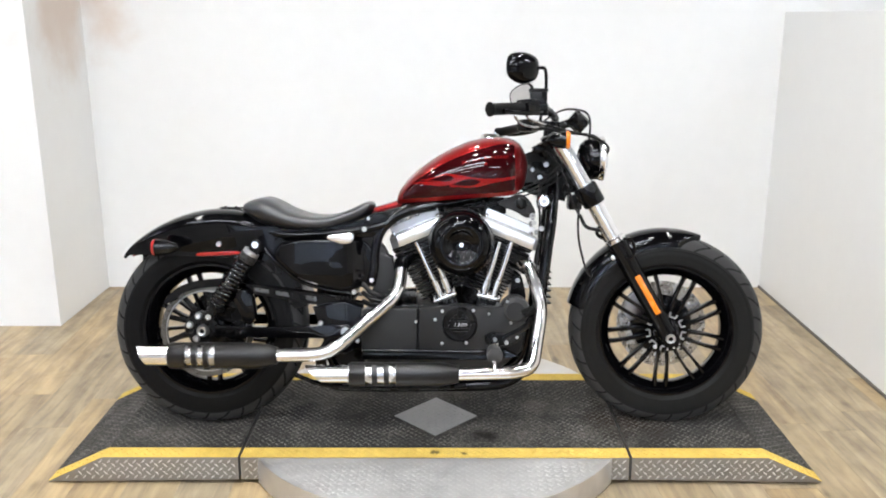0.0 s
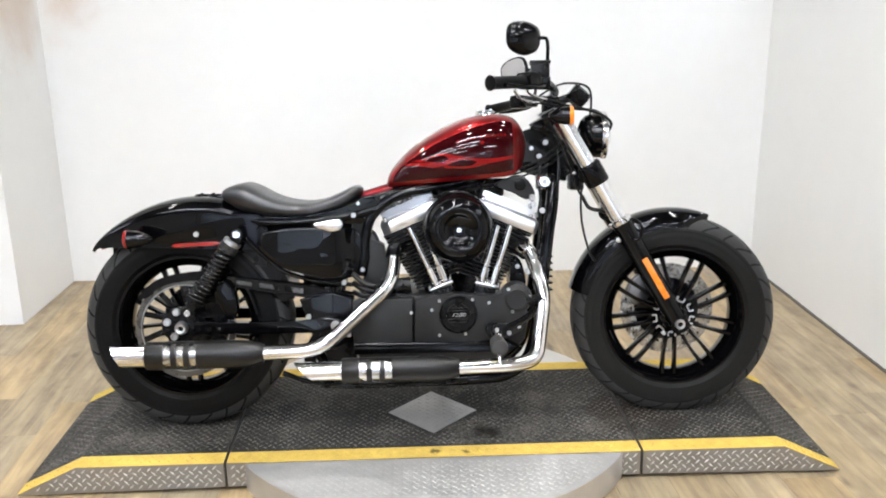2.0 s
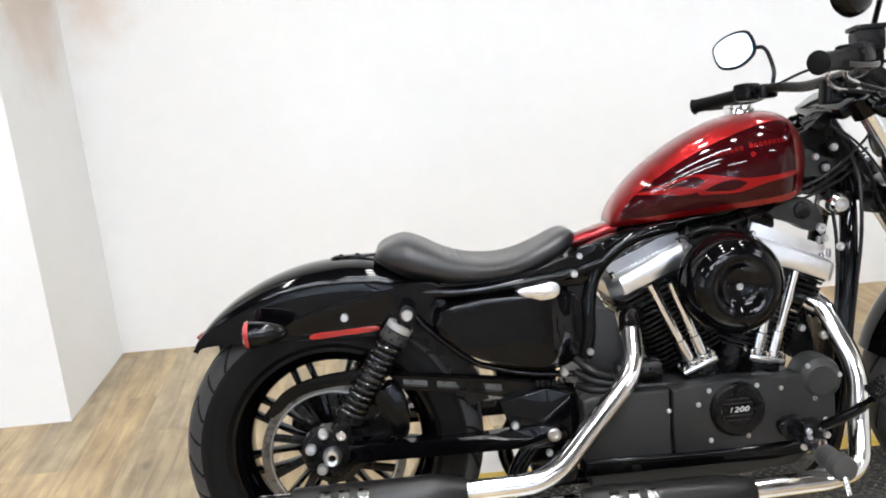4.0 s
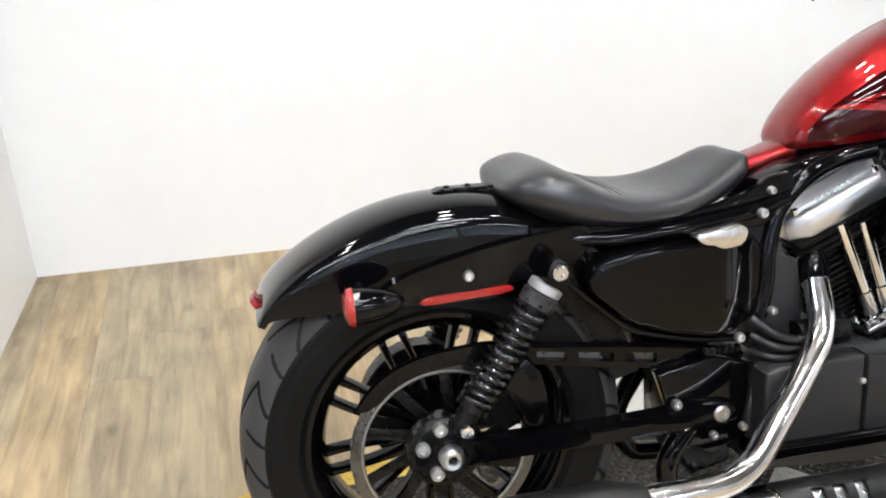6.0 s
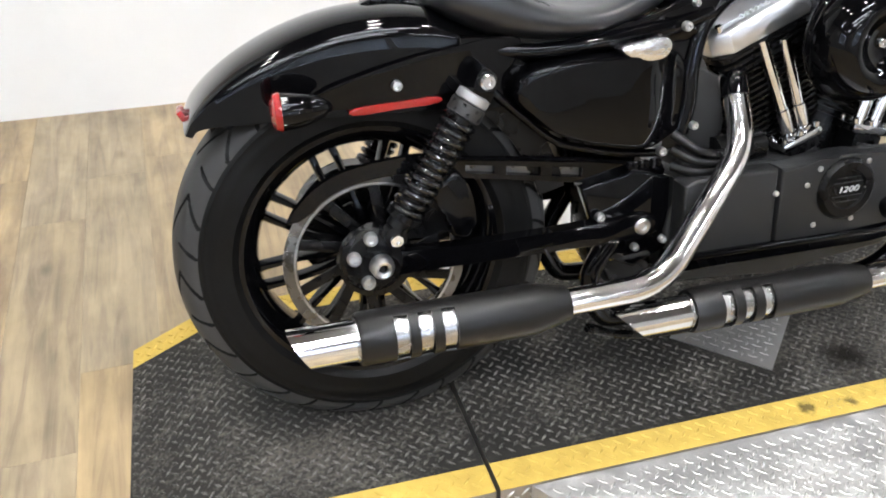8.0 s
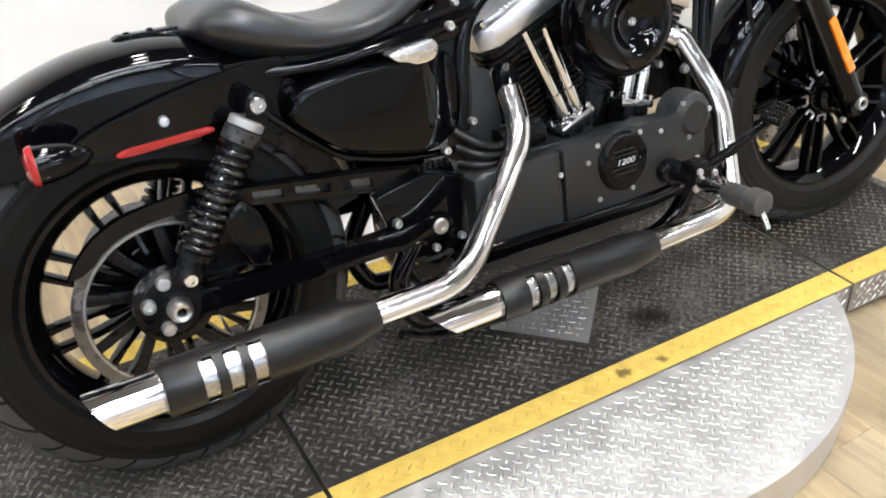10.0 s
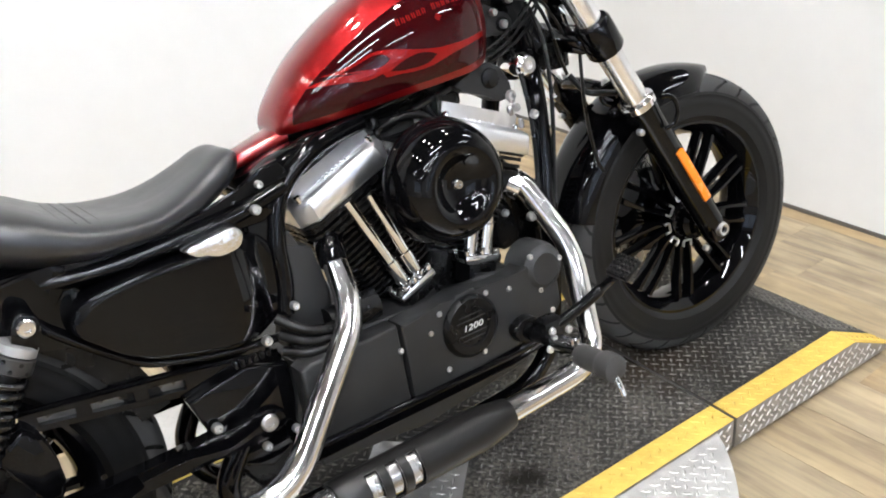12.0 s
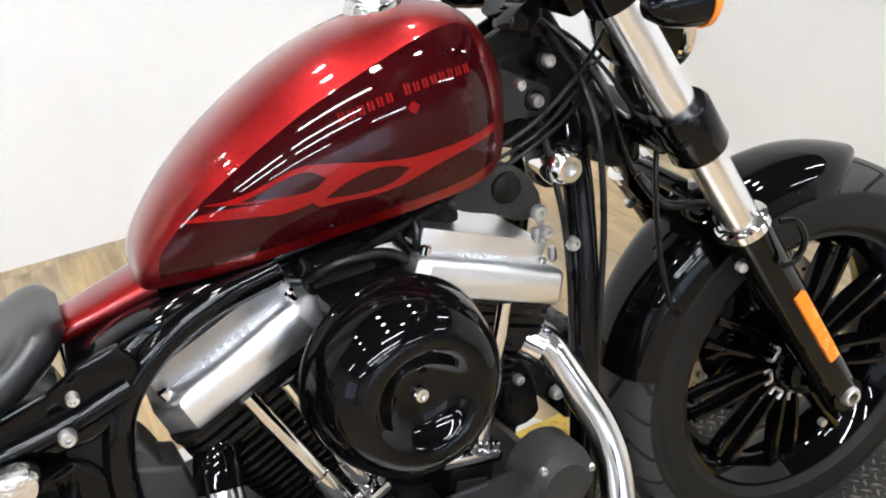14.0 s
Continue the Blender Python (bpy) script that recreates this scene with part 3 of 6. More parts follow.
def tyre(name, cx, cz, R, W, rim_r, parent, turn, phase, zig, rubber):
    """A tyre with cut grooves; turn is a matrix for the steered wheel."""
    seg = 1300
    hw = W / 2
    H = R - rim_r
    prof = []
    for k in range(81):
        t = -1 + 2 * k / 80
        a = t * math.pi * 0.5
        y = hw * math.copysign(abs(math.sin(a)) ** 0.72, a) if abs(t) > 1e-9 else 0.0
        crown = abs(math.cos(a)) ** 0.52
        r = rim_r + 0.004 + (H - 0.004) * (0.10 + 0.90 * crown) if crown > 0 else rim_r + 0.004
        if 0.80 < abs(t) < 0.84 or 0.91 < abs(t) < 0.93:
            y *= 1.016    # moulded rings on the sidewall
        prof.append((y, r, t))
    prof = [(-hw * 0.70, rim_r - 0.006, -1.2), (-hw * 0.88, rim_r + 0.004, -1.1)] + prof + [(hw * 0.88, rim_r + 0.004, 1.1), (hw * 0.70, rim_r - 0.006, 1.2)]
    vs, cut = [], []
    for k in range(seg):
        th = 2 * math.pi * k / seg
        for y, r, t in prof:
            depth = 0.0
            if abs(t) < 0.76:
                s = th / (2 * math.pi) * zig
                at = abs(t)
                lead = 1.7 * at if at < 0.42 else 0.714 - 1.1 * (at - 0.42)
                # long slanted cuts with a kink on each shoulder, set off by half a step
                f = (s + (0.5 if t > 0 else 0.0) + lead + phase) % 1.0
                if abs(f - 0.5) < (0.034 if at < 0.42 else 0.024) and at > 0.08:
                    depth = 0.008
                f2 = (s + (0.5 if t > 0 else 0.0) - 0.5 * at + phase + 0.30) % 1.0
                if abs(f2 - 0.5) < 0.020 and at > 0.40:
                    depth = 0.007
            vs.append(Vector((cx + (r - depth) * math.cos(th), y, cz + (r - depth) * math.sin(th))))
            # cuts take the darker rubber, so their shade lies in the colour
            cut.append(depth > 0 or abs(t) > 0.79)
    n = len(prof)
    fs, kinds = [], []
    for k in range(seg):
        a, b = k * n, ((k + 1) % seg) * n
        for j in range(n - 1):
            f = (a + j, a + j + 1, b + j + 1, b + j)
            fs.append(f)
            kinds.append(0 if any(cut[i] for i in f) else 1)
    if turn:
        vs = [turn @ v for v in vs]
    ob = mesh_ob(name, vs, fs, rubber, parent, "black grooved rubber tyre with scuffed tread")
    ob.data.materials.append(TREAD)
    ob.data.polygons.foreach_set("material_index", kinds)
    return ob


def wheel(name, cx, cz, R, W, rim_r, rim_w, spokes, start, turn, hub_w, label, phase, zig):
    bm = lathe([(0, -hub_w), (0.024, -hub_w), (0.030, -hub_w + 0.006), (0.046, -hub_w + 0.02), (0.046, hub_w - 0.02), (0.030, hub_w - 0.006), (0.024, hub_w), (0, hub_w)], (cx, 0, cz), "y", 36)
    hub = part(name, bm if not turn else front(bm), BLACK, bike, label)
    tyre("tyre", cx, cz, R, W, rim_r, hub, turn, phase, zig, RUBBERF if turn else RUBBER)
    w = rim_w / 2
    prof = [(rim_r + 0.004, -w), (rim_r + 0.006, -w + 0.006), (rim_r - 0.010, -w + 0.012), (rim_r - 0.020, -w * 0.45), (rim_r - 0.020, w * 0.45), (rim_r - 0.010, w - 0.012),
            (rim_r + 0.006, w - 0.006), (rim_r + 0.004, w), (rim_r - 0.004, w), (rim_r - 0.020, w - 0.018), (rim_r - 0.031, w * 0.4), (rim_r - 0.031, -w * 0.4), (rim_r - 0.020, -w + 0.018), (rim_r - 0.004, -w)]
    bm = lathe(prof, (cx, 0, cz), "y", 96, closed=True)
    part("rim", bm if not turn else front(bm), BLACK, hub, "gloss black cast rim")
    for k in range(spokes):
        base = start + 2 * math.pi * k / spokes
        for off in (-1, 1):
            bm = bmesh.new()
            r0, r1 = 0.040, rim_r - 0.026
            sec = []
            for i in range(7):
                f = i / 6
                r = r0 + (r1 - r0) * f
                a = base + off * (0.20 - 0.105 * f)
                c = Vector((cx + r * math.cos(a), -0.030 * (1 - f) - (0.036 if turn else 0.014) * f, cz + r * math.sin(a)))
                tang = Vector((-math.sin(a), 0, math.cos(a)))
                wd = 0.0075 - 0.0022 * math.sin(math.pi * f)
                dp = 0.016 - 0.005 * f
                ring = [c + tang * (wd * u) + Vector((0, dp * v, 0)) for u, v in ((-1, 1), (-1, -0.55), (-0.55, -1), (0.55, -1), (1, -0.55), (1, 1))]
                sec.append([bm.verts.new(q) for q in ring])
            for a, b in zip(sec, sec[1:]):
                for j in range(6):
                    bm.faces.new((a[j], a[(j + 1) % 6], b[(j + 1) % 6], b[j]))
            bm.faces.new(sec[0])
            bm.faces.new(sec[-1])
            part("spoke", bm if not turn else front(bm), BLACK, hub)
    return hub


def brake_disc(cx, cz, y, r_out, r_in, parent, turn, holes, material):
    bm = bmesh.new()
    add_lathe(bm, [(r_out, y - 0.0025), (r_out, y + 0.0025), (r_in, y + 0.0025), (r_in, y - 0.0025)], (cx, 0, cz), "y", 90, closed=True)
    d = part("brake_disc", bm if not turn else front(bm), material, parent, "drilled steel brake disc")
    for k in range(holes):
        a = 2 * math.pi * k / holes
        r = r_in + (r_out - r_in) * (0.3 + 0.4 * (k % 2))
        bm = lathe([(0, y - 0.0029), (0.0042, y - 0.0029), (0.0042, y + 0.0029), (0, y + 0.0029)], (cx + r * math.cos(a), 0, cz + r * math.sin(a)), "y", 8)
        part("drill_hole", bm if not turn else front(bm), BLACK, parent)
    return d


fw = wheel("front_wheel", 0.772, 0.312, 0.320, 0.142, 0.218, 0.120, 9, radians(-93), STEER, 0.075, "gloss black front wheel with nine split spokes", 0.1, 15)
rw = wheel("rear_wheel", -0.752, 0.316, 0.322, 0.152, 0.216, 0.134, 9, radians(-90), None, 0.085, "gloss black rear wheel with nine split spokes", 0.4, 15)

# discs, axles and nuts of the wheels
brake_disc(0.772, 0.312, 0.062, 0.150, 0.098, fw, STEER, 28, BRAKE)
part("disc_carrier", front(lathe([(0.100, 0.055), (0.104, 0.060), (0.060, 0.062), (0.044, 0.050), (0.044, 0.045), (0.060, 0.055)], (0.772, 0, 0.312), "y", 48, True)), BLACK, fw)
for k in range(9):
    a = radians(-93) + 2 * math.pi * k / 9
    hook = [(0.772 + r * math.cos(a + d), -0.051, 0.312 + r * math.sin(a + d)) for r, d in ((0.066, -0.17), (0.054, -0.19), (0.052, 0.0), (0.054, 0.19), (0.066, 0.17))]
    part("hub_edge", front(tube(hook, 0.0026, 8, 4)), STEELB, fw, "bright machined hub edge")
part("hub_cap", front(lathe([(0, -0.088), (0.030, -0.088), (0.040, -0.080), (0.043, -0.066), (0.043, -0.04), (0, -0.04)], (0.772, 0, 0.312), "y", 36)), BLACK, fw)
part("axle", front(add_tube(bmesh.new(), [(0.772, -0.152, 0.312), (0.772, 0.14, 0.312)], 0.0125, 20)), SATIN, fw)
part("axle_nut", front(lathe([(0.008, -0.153), (0.008, -0.161), (0.0125, -0.162), (0.0155, -0.157), (0.0155, -0.149), (0.008, -0.149)], (0.772, 0, 0.312), "y", 24, True)), STEELB, fw, "bright hollow axle end")

brake_disc(-0.752, 0.316, -0.092, 0.152, 0.130, rw, None, 0, BRAKED)
# lighter metal than the disc puts the bore's bright arc into the colour
part("disc_edge", lathe([(0.1350, -0.0965), (0.1350, -0.0850), (0.1315, -0.0850), (0.1315, -0.0955), (0.1325, -0.0965)], (-0.752, 0, 0.316), "y", 90, True), CASTD, rw, "bright bore of the rear brake disc")
for k in range(10):
    a = 2 * math.pi * k / 10 + 0.2
    m = Matrix.Rotation(-a - 0.22, 3, "Y")
    part("disc_arm", box((-0.752 + 0.090 * math.cos(a), -0.092, 0.316 + 0.090 * math.sin(a)), (0.092, 0.005, 0.018), 0.002, m), SATIN, rw)
part("disc_hub", lathe([(0, -0.100), (0.046, -0.100), (0.064, -0.095), (0.064, -0.084), (0, -0.084)], (-0.752, 0, 0.316), "y", 36), SATIN, rw)
part("axle", add_tube(bmesh.new(), [(-0.752, -0.150, 0.326), (-0.752, 0.14, 0.326)], 0.012, 20), SATIN, rw)
part("axle_nut", lathe([(0.008, -0.145), (0.008, -0.158), (0.013, -0.160), (0.019, -0.152), (0.020, -0.138), (0.008, -0.138)], (-0.752, 0, 0.326), "y", 24, True), STEELB, rw, "bright hollow axle nut")
part("belt_pulley", lathe([(0.040, 0.095), (0.105, 0.092), (0.112, 0.085), (0.112, 0.125), (0.105, 0.118), (0.040, 0.115)], (-0.752, 0, 0.316), "y", 72, True), SATIN, rw)

# ---- rear fender ----
FT = [(-1.022, 0.562), (-1.005, 0.590), (-0.975, 0.622), (-0.925, 0.657), (-0.857, 0.689), (-0.780, 0.710), (-0.700, 0.716), (-0.630, 0.709), (-0.560, 0.688), (-0.500, 0.655), (-0.455, 0.606), (-0.432, 0.55)]
FL = [(-1.010, 0.556), (-0.998, 0.566), (-0.962, 0.568), (-0.910, 0.566), (-0.850, 0.565), (-0.780, 0.563), (-0.700, 0.560), (-0.630, 0.556), (-0.560, 0.548), (-0.510, 0.535), (-0.475, 0.520), (-0.450, 0.50)]


def rear_fender():
    top, low = smooth_path([(x, 0, z) for x, z in FT], 5), smooth_path([(x, 0, z) for x, z in FL], 5)
    bm = bmesh.new()
    rows = []
    for a, b in zip(top, low):
        hw = 0.098
        row = []
        for k in range(25):
            t = -1 + 2 * k / 24
            s = math.copysign(min(1.0, abs(t) / 0.62), t)
            if abs(t) <= 0.62:
                ang = s * math.pi / 2
                y = hw * math.copysign(abs(math.sin(ang)) ** 0.85, ang)
                drop = 0.046 * (1 - abs(math.cos(ang)) ** 0.85)
                f = drop / 0.046 * 0.30
            else:
                y = hw * math.copysign(1, t)
                f = 0.30 + 0.70 * (abs(t) - 0.62) / 0.38
            q = a.lerp(b, f)
            row.append(bm.verts.new((q.x, y, q.z)))
        rows.append(row)
    for a, b in zip(rows, rows[1:]):
        for k in range(24):
            bm.faces.new((a[k], a[k + 1], b[k + 1], b[k]))
    bmesh.ops.recalc_face_normals(bm, faces=bm.faces)
    bmesh.ops.solidify(bm, geom=bm.faces, thickness=0.0035)
    return bm


fender = part("rear_fender", rear_fender(), BLACK, bike, "gloss black bobbed rear fender")
part("tail_reflector", box((-1.020, 0.012, 0.566), (0.010, 0.05, 0.026), 0.003, Matrix.Rotation(radians(-30), 3, "Y")), REDREF, fender, "small red tail reflector")
part("seat_bracket", prism([(-0.728, 0.717), (-0.718, 0.721), (-0.62, 0.7195), (-0.61, 0.714), (-0.66, 0.7145)], -0.014, 0.014, 0.001), SATIN, fender)
for x in (-0.705, -0.67):
    bolt((x, -0.0, 0.7195), 0.005, 0.004, fender, BLACK, "z")
part("plate_bracket", prism([(-0.985, 0.570), (-0.955, 0.570), (-0.945, 0.500), (-0.965, 0.495), (-0.982, 0.530)], -0.020, 0.030, 0.003), SATIN, fender, "black bracket under the fender tip")
bolt((-0.966, -0.020, 0.535), 0.006, 0.005, fender, STEELB)
for s in (-1, 1):
    out = round_outline([(-0.835, 0.592), (-0.815, 0.606), (-0.780, 0.618), (-0.690, 0.640), (-0.600, 0.655), (-0.540, 0.662), (-0.500, 0.655), (-0.520, 0.612), (-0.580, 0.590), (-0.680, 0.582), (-0.770, 0.576), (-0.825, 0.580)], 4)
    strut = part("fender_strut", prism(out, s * 0.099, s * 0.111, 0.003), BLACK, bike, "gloss black fender strut")
    bolt((-0.702, s * 0.111, 0.605), 0.0085, 0.009, strut, STEELB) if s < 0 else None
    part("side_reflector", prism(round_outline([(-0.772, 0.566), (-0.769, 0.577), (-0.705, 0.580), (-0.641, 0.582), (-0.638, 0.572), (-0.705, 0.569)], 3), s * 0.100, s * 0.115, 0.002), REDREF, strut, "long red side reflector")
    body = lathe([(0.0, 0.075), (0.006, 0.073), (0.015, 0.060), (0.022, 0.040), (0.026, 0.018), (0.027, 0.0), (0.0, 0.0)], (-0.885, s * 0.178, 0.600), "x", 32)
    sig = part("rear_turn_signal", body, BLACK, bike, "gloss black bullet turn signal with red lens")
    part("lens", lathe([(0.0, -0.012), (0.016, -0.011), (0.026, -0.006), (0.0285, 0.0), (0.0285, 0.003), (0.0, 0.003)], (-0.887, s * 0.178, 0.600), "x", 32), REDREF, sig, "red lens")
    part("stalk", add_tube(bmesh.new(), [(-0.865, s * 0.10, 0.590), (-0.865, s * 0.165, 0.597)], 0.010, 14), BLACK, sig)

# ---- seat ----
SEAT = [  # x, top, bottom, half width
    (-0.632, 0.722, 0.708, 0.064), (-0.622, 0.742, 0.700, 0.105), (-0.600, 0.756, 0.684, 0.126), (-0.565, 0.764, 0.664, 0.139), (-0.530, 0.752, 0.653, 0.143), (-0.480, 0.723, 0.645, 0.143), (-0.430, 0.706, 0.642, 0.139),
    (-0.370, 0.700, 0.644, 0.128), (-0.320, 0.709, 0.650, 0.113), (-0.275, 0.727, 0.660, 0.098), (-0.240, 0.743, 0.676, 0.086), (-0.218, 0.745, 0.694, 0.071), (-0.204, 0.733, 0.712, 0.043)]


def loft_body(table, seg=40, per=4, power=2.6, dish=0.0):
    """Stations along x of x, top, bottom and half width, as rounded sections."""
    pts = smooth_path([(x, t, b) for x, t, b, w in table], per)
    ws = smooth_path([(x, w, 0) for x, t, b, w in table], per)
    bm = bmesh.new()
    rings = []
    for (x, t, b), wv in zip(pts, ws):
        w, zm, h = wv.y, (t + b) / 2, (t - b) / 2
        ring = []
        for k in range(seg):
            a = 2 * math.pi * k / seg
            c, s = math.cos(a), math.sin(a)
            y = w * math.copysign(abs(c) ** (2 / power), c)
            z = zm + h * math.copysign(abs(s) ** (2 / power), s)
            if dish and s > 0:
                z -= dish * (1 - abs(y / w) ** 2) * min(1.0, w / 0.1) * s
            ring.append(bm.verts.new((x, y, z)))
        rings.append(ring)
    for a, b in zip(rings, rings[1:]):
        for k in range(seg):
            bm.faces.new((a[k], a[(k + 1) % seg], b[(k + 1) % seg], b[k]))
    bm.faces.new(rings[0])
    bm.faces.new(rings[-1])
    return bm


seat = part("seat", loft_body(SEAT, power=2.5, dish=0.010), SEATM, bike, "low black vinyl solo seat")
for x, z in ((-0.485, 0.7185), (-0.468, 0.7135), (-0.451, 0.7095), (-0.434, 0.706)):
    w = lerp_at(SEAT, x, 3)
    pts = []
    for k in range(15):
        y = -0.72 * w + 1.44 * w * k / 14
        t, b = lerp_at(SEAT, x, 1), lerp_at(SEAT, x, 2)
        zz = (t + b) / 2 + (t - b) / 2 * (1 - abs(y / w) ** 2.5) ** (1 / 2.5) - 0.010 * (1 - (y / w) ** 2)
        pts.append((x, y, zz))
    part("stitch_rib", add_tube(bmesh.new(), [(a, b, c - 0.0012) for a, b, c in pts], 0.0022, 8), SEATM, seat)

# ---- fuel tank ----
TANK = [  # x, top, bottom, half width
    (-0.128, 0.752, 0.736, 0.036), (-0.122, 0.771, 0.734, 0.051), (-0.105, 0.797, 0.735, 0.065), (-0.070, 0.835, 0.738, 0.082), (-0.020, 0.874, 0.743, 0.098), (0.050, 0.915, 0.749, 0.110), (0.120, 0.942, 0.754, 0.118),
    (0.190, 0.954, 0.758, 0.117), (0.240, 0.950, 0.762, 0.108), (0.272, 0.936, 0.775, 0.090), (0.292, 0.912, 0.800, 0.067), (0.302, 0.882, 0.838, 0.045)]
TPOW, TLOW = 2.2, -0.30


def tank_section(u):
    """Half width, as a share, at a height from -1 at the lower edge to 1 at the top."""
    if u > TLOW:
        f = min(1.0, (u - TLOW) / (1 - TLOW))
        return (1 - f ** TPOW) ** (1 / TPOW)
    return 1 - 0.13 * ((TLOW - u) / (1 + TLOW)) ** 1.8


def tank_side(x, z):
    """Half the tank's width at a place seen from the side."""
    t, b, w = (lerp_at(TANK_FINE, x, k) for k in (1, 2, 3))
    return w * tank_section(max(-1.0, min(1.0, (z - (t + b) / 2) / ((t - b) / 2))))


def tank_body():
    us = [-1 + 0.7 * k / 10 for k in range(11)] + [TLOW + (1 - TLOW) * math.sin(math.pi / 2 * k / 18) for k in range(1, 19)]
    bm = bmesh.new()
    rings = []
    for x, t, b, w in TANK_FINE:
        zm, h = (t + b) / 2, (t - b) / 2
        right = [(-w * tank_section(u), zm + h * u) for u in us]
        left = [(-y, z) for y, z in right[-2::-1]]
        low = [(w * f, b - 0.0) for f in (0.80, 0.4, 0.0, -0.4, -0.80)]
        rings.append([bm.verts.new((x, y, z)) for y, z in right + left + low])
    n = len(rings[0])
    for p, q in zip(rings, rings[1:]):
        for k in range(n):
            bm.faces.new((p[k], p[(k + 1) % n], q[(k + 1) % n], q[k]))
    bm.faces.new(rings[0])
    bm.faces.new(rings[-1])
    return bm


TANK_FINE = [(p.x, p.y, p.z, q.y) for p, q in zip(smooth_path([(x, t, b) for x, t, b, w in TANK], 6), smooth_path([(x, w, 0) for x, t, b, w in TANK], 6))]
tank = part("fuel_tank", tank_body(), RED, bike, "candy red peanut fuel tank with flame graphics")


def decal(name, low, high, material, lift, nx=60, nz=14, sides=(-1, 1), label=""):
    """Paint between two side-view curves, laid on the tank."""
    x0, x1 = max(low[0][0], high[0][0]), min(low[-1][0], high[-1][0])
    lo = [(p.x, p.y) for p in smooth_path([(x, z, 0) for x, z in low], 8)]
    hi = [(p.x, p.y) for p in smooth_path([(x, z, 0) for x, z in high], 8)]
    for s in sides:
        vs, fs = [], []
        for i in range(nx + 1):
            x = x0 + (x1 - x0) * i / nx
            a, b = lerp_at(lo, x), lerp_at(hi, x)
            for j in range(nz + 1):
                z = a + (b - a) * j / nz
                vs.append((x, s * (tank_side(x, z) + lift), z))
        for i in range(nx):
            for j in range(nz):
                k = i * (nz + 1) + j
                fs.append((k, k + 1, k + nz + 2, k + nz + 1))
        mesh_ob(name, vs, fs, material, tank, label)


decal("dark_panel", [(-0.108, 0.7475), (0.0, 0.757), (0.10, 0.765), (0.20, 0.771), (0.258, 0.780)],
      [(-0.108, 0.756), (-0.102, 0.772), (-0.068, 0.806), (-0.020, 0.838), (0.024, 0.863), (0.070, 0.885), (0.127, 0.906), (0.195, 0.925), (0.240, 0.929), (0.258, 0.922)], DRED, 0.0007, 100, 30, label="dark red side panel")
# the band of the flame, its two tongues and their dark eyes
decal("flame", [(-0.053, 0.8122), (-0.028, 0.810), (-0.001, 0.807), (0.027, 0.802), (0.042, 0.7985), (0.050, 0.790), (0.074, 0.7895), (0.103, 0.788), (0.134, 0.790), (0.155, 0.795), (0.187, 0.803), (0.256, 0.815)],
      [(-0.053, 0.8128), (-0.027, 0.8155), (0.002, 0.823), (0.027, 0.831), (0.046, 0.833), (0.070, 0.830), (0.108, 0.8225), (0.134, 0.8185), (0.158, 0.8165), (0.189, 0.817), (0.216, 0.819), (0.256, 0.825)], FLAME, 0.0013, 100, 6)
decal("flame", [(-0.079, 0.7992), (-0.048, 0.798), (-0.012, 0.795), (0.011, 0.792), (0.030, 0.7935), (0.052, 0.798)], [(-0.079, 0.7998), (-0.047, 0.8065), (-0.010, 0.8065), (0.027, 0.804), (0.040, 0.804), (0.052, 0.805)], FLAME, 0.0016, 60, 4)
decal("flame_eye", [(-0.022, 0.8113), (0.002, 0.8098), (0.028, 0.8080), (0.046, 0.8090), (0.060, 0.8170)], [(-0.022, 0.8119), (0.002, 0.8185), (0.028, 0.8265), (0.046, 0.8270), (0.060, 0.8180)], DRED, 0.0022, 30, 4)
decal("flame_eye", [(0.057, 0.7975), (0.080, 0.7945), (0.110, 0.7940), (0.130, 0.7975), (0.146, 0.8065)], [(0.057, 0.7981), (0.080, 0.8090), (0.108, 0.8155), (0.130, 0.8135), (0.146, 0.8075)], DRED, 0.0022, 30, 4)
# the maker's name as a row of plain bars, and the mark under it
for k in range(15):
    if k == 6:
        continue
    x = 0.086 + 0.0102 * k
    z = 0.8640 + 0.0185 * math.sin(math.pi / 2 * k / 14)
    h = 0.0105 if k in (0, 7) else 0.0088
    for dx0 in (0.0, 0.0040):
        u = x + dx0
        decal("name_bar", [(u, z), (u + 0.0012, z), (u + 0.0024, z + 0.0004)], [(u, z + h), (u + 0.0012, z + h), (u + 0.0024, z + h + 0.0004)], NAME, 0.0010, 2, 3)
decal("mark", [(0.156, 0.8635), (0.162, 0.8580), (0.169, 0.8645)], [(0.156, 0.8645), (0.162, 0.8705), (0.169, 0.8655)], NAME, 0.0013, 6, 3)
cap = part("fuel_cap", lathe([(0, 0.966), (0.022, 0.965), (0.029, 0.961), (0.032, 0.955), (0.032, 0.942), (0, 0.942)], (0.182, 0.0, 0), "z", 36), CHROME, tank, "chrome fuel cap")
for k in range(3):
    part("cap_ridge", add_tube(bmesh.new(), [(0.158 + 0.02 * k, -0.022, 0.966), (0.158 + 0.02 * k, 0.022, 0.966)], 0.003, 8), CHROME, cap)
tail = part("tank_tail", loft_body([(-0.222, 0.714, 0.692, 0.024), (-0.205, 0.721, 0.694, 0.032), (-0.160, 0.734, 0.704, 0.036), (-0.112, 0.748, 0.715, 0.040)], 24, 4), RED, bike, "candy red filler between seat and tank")

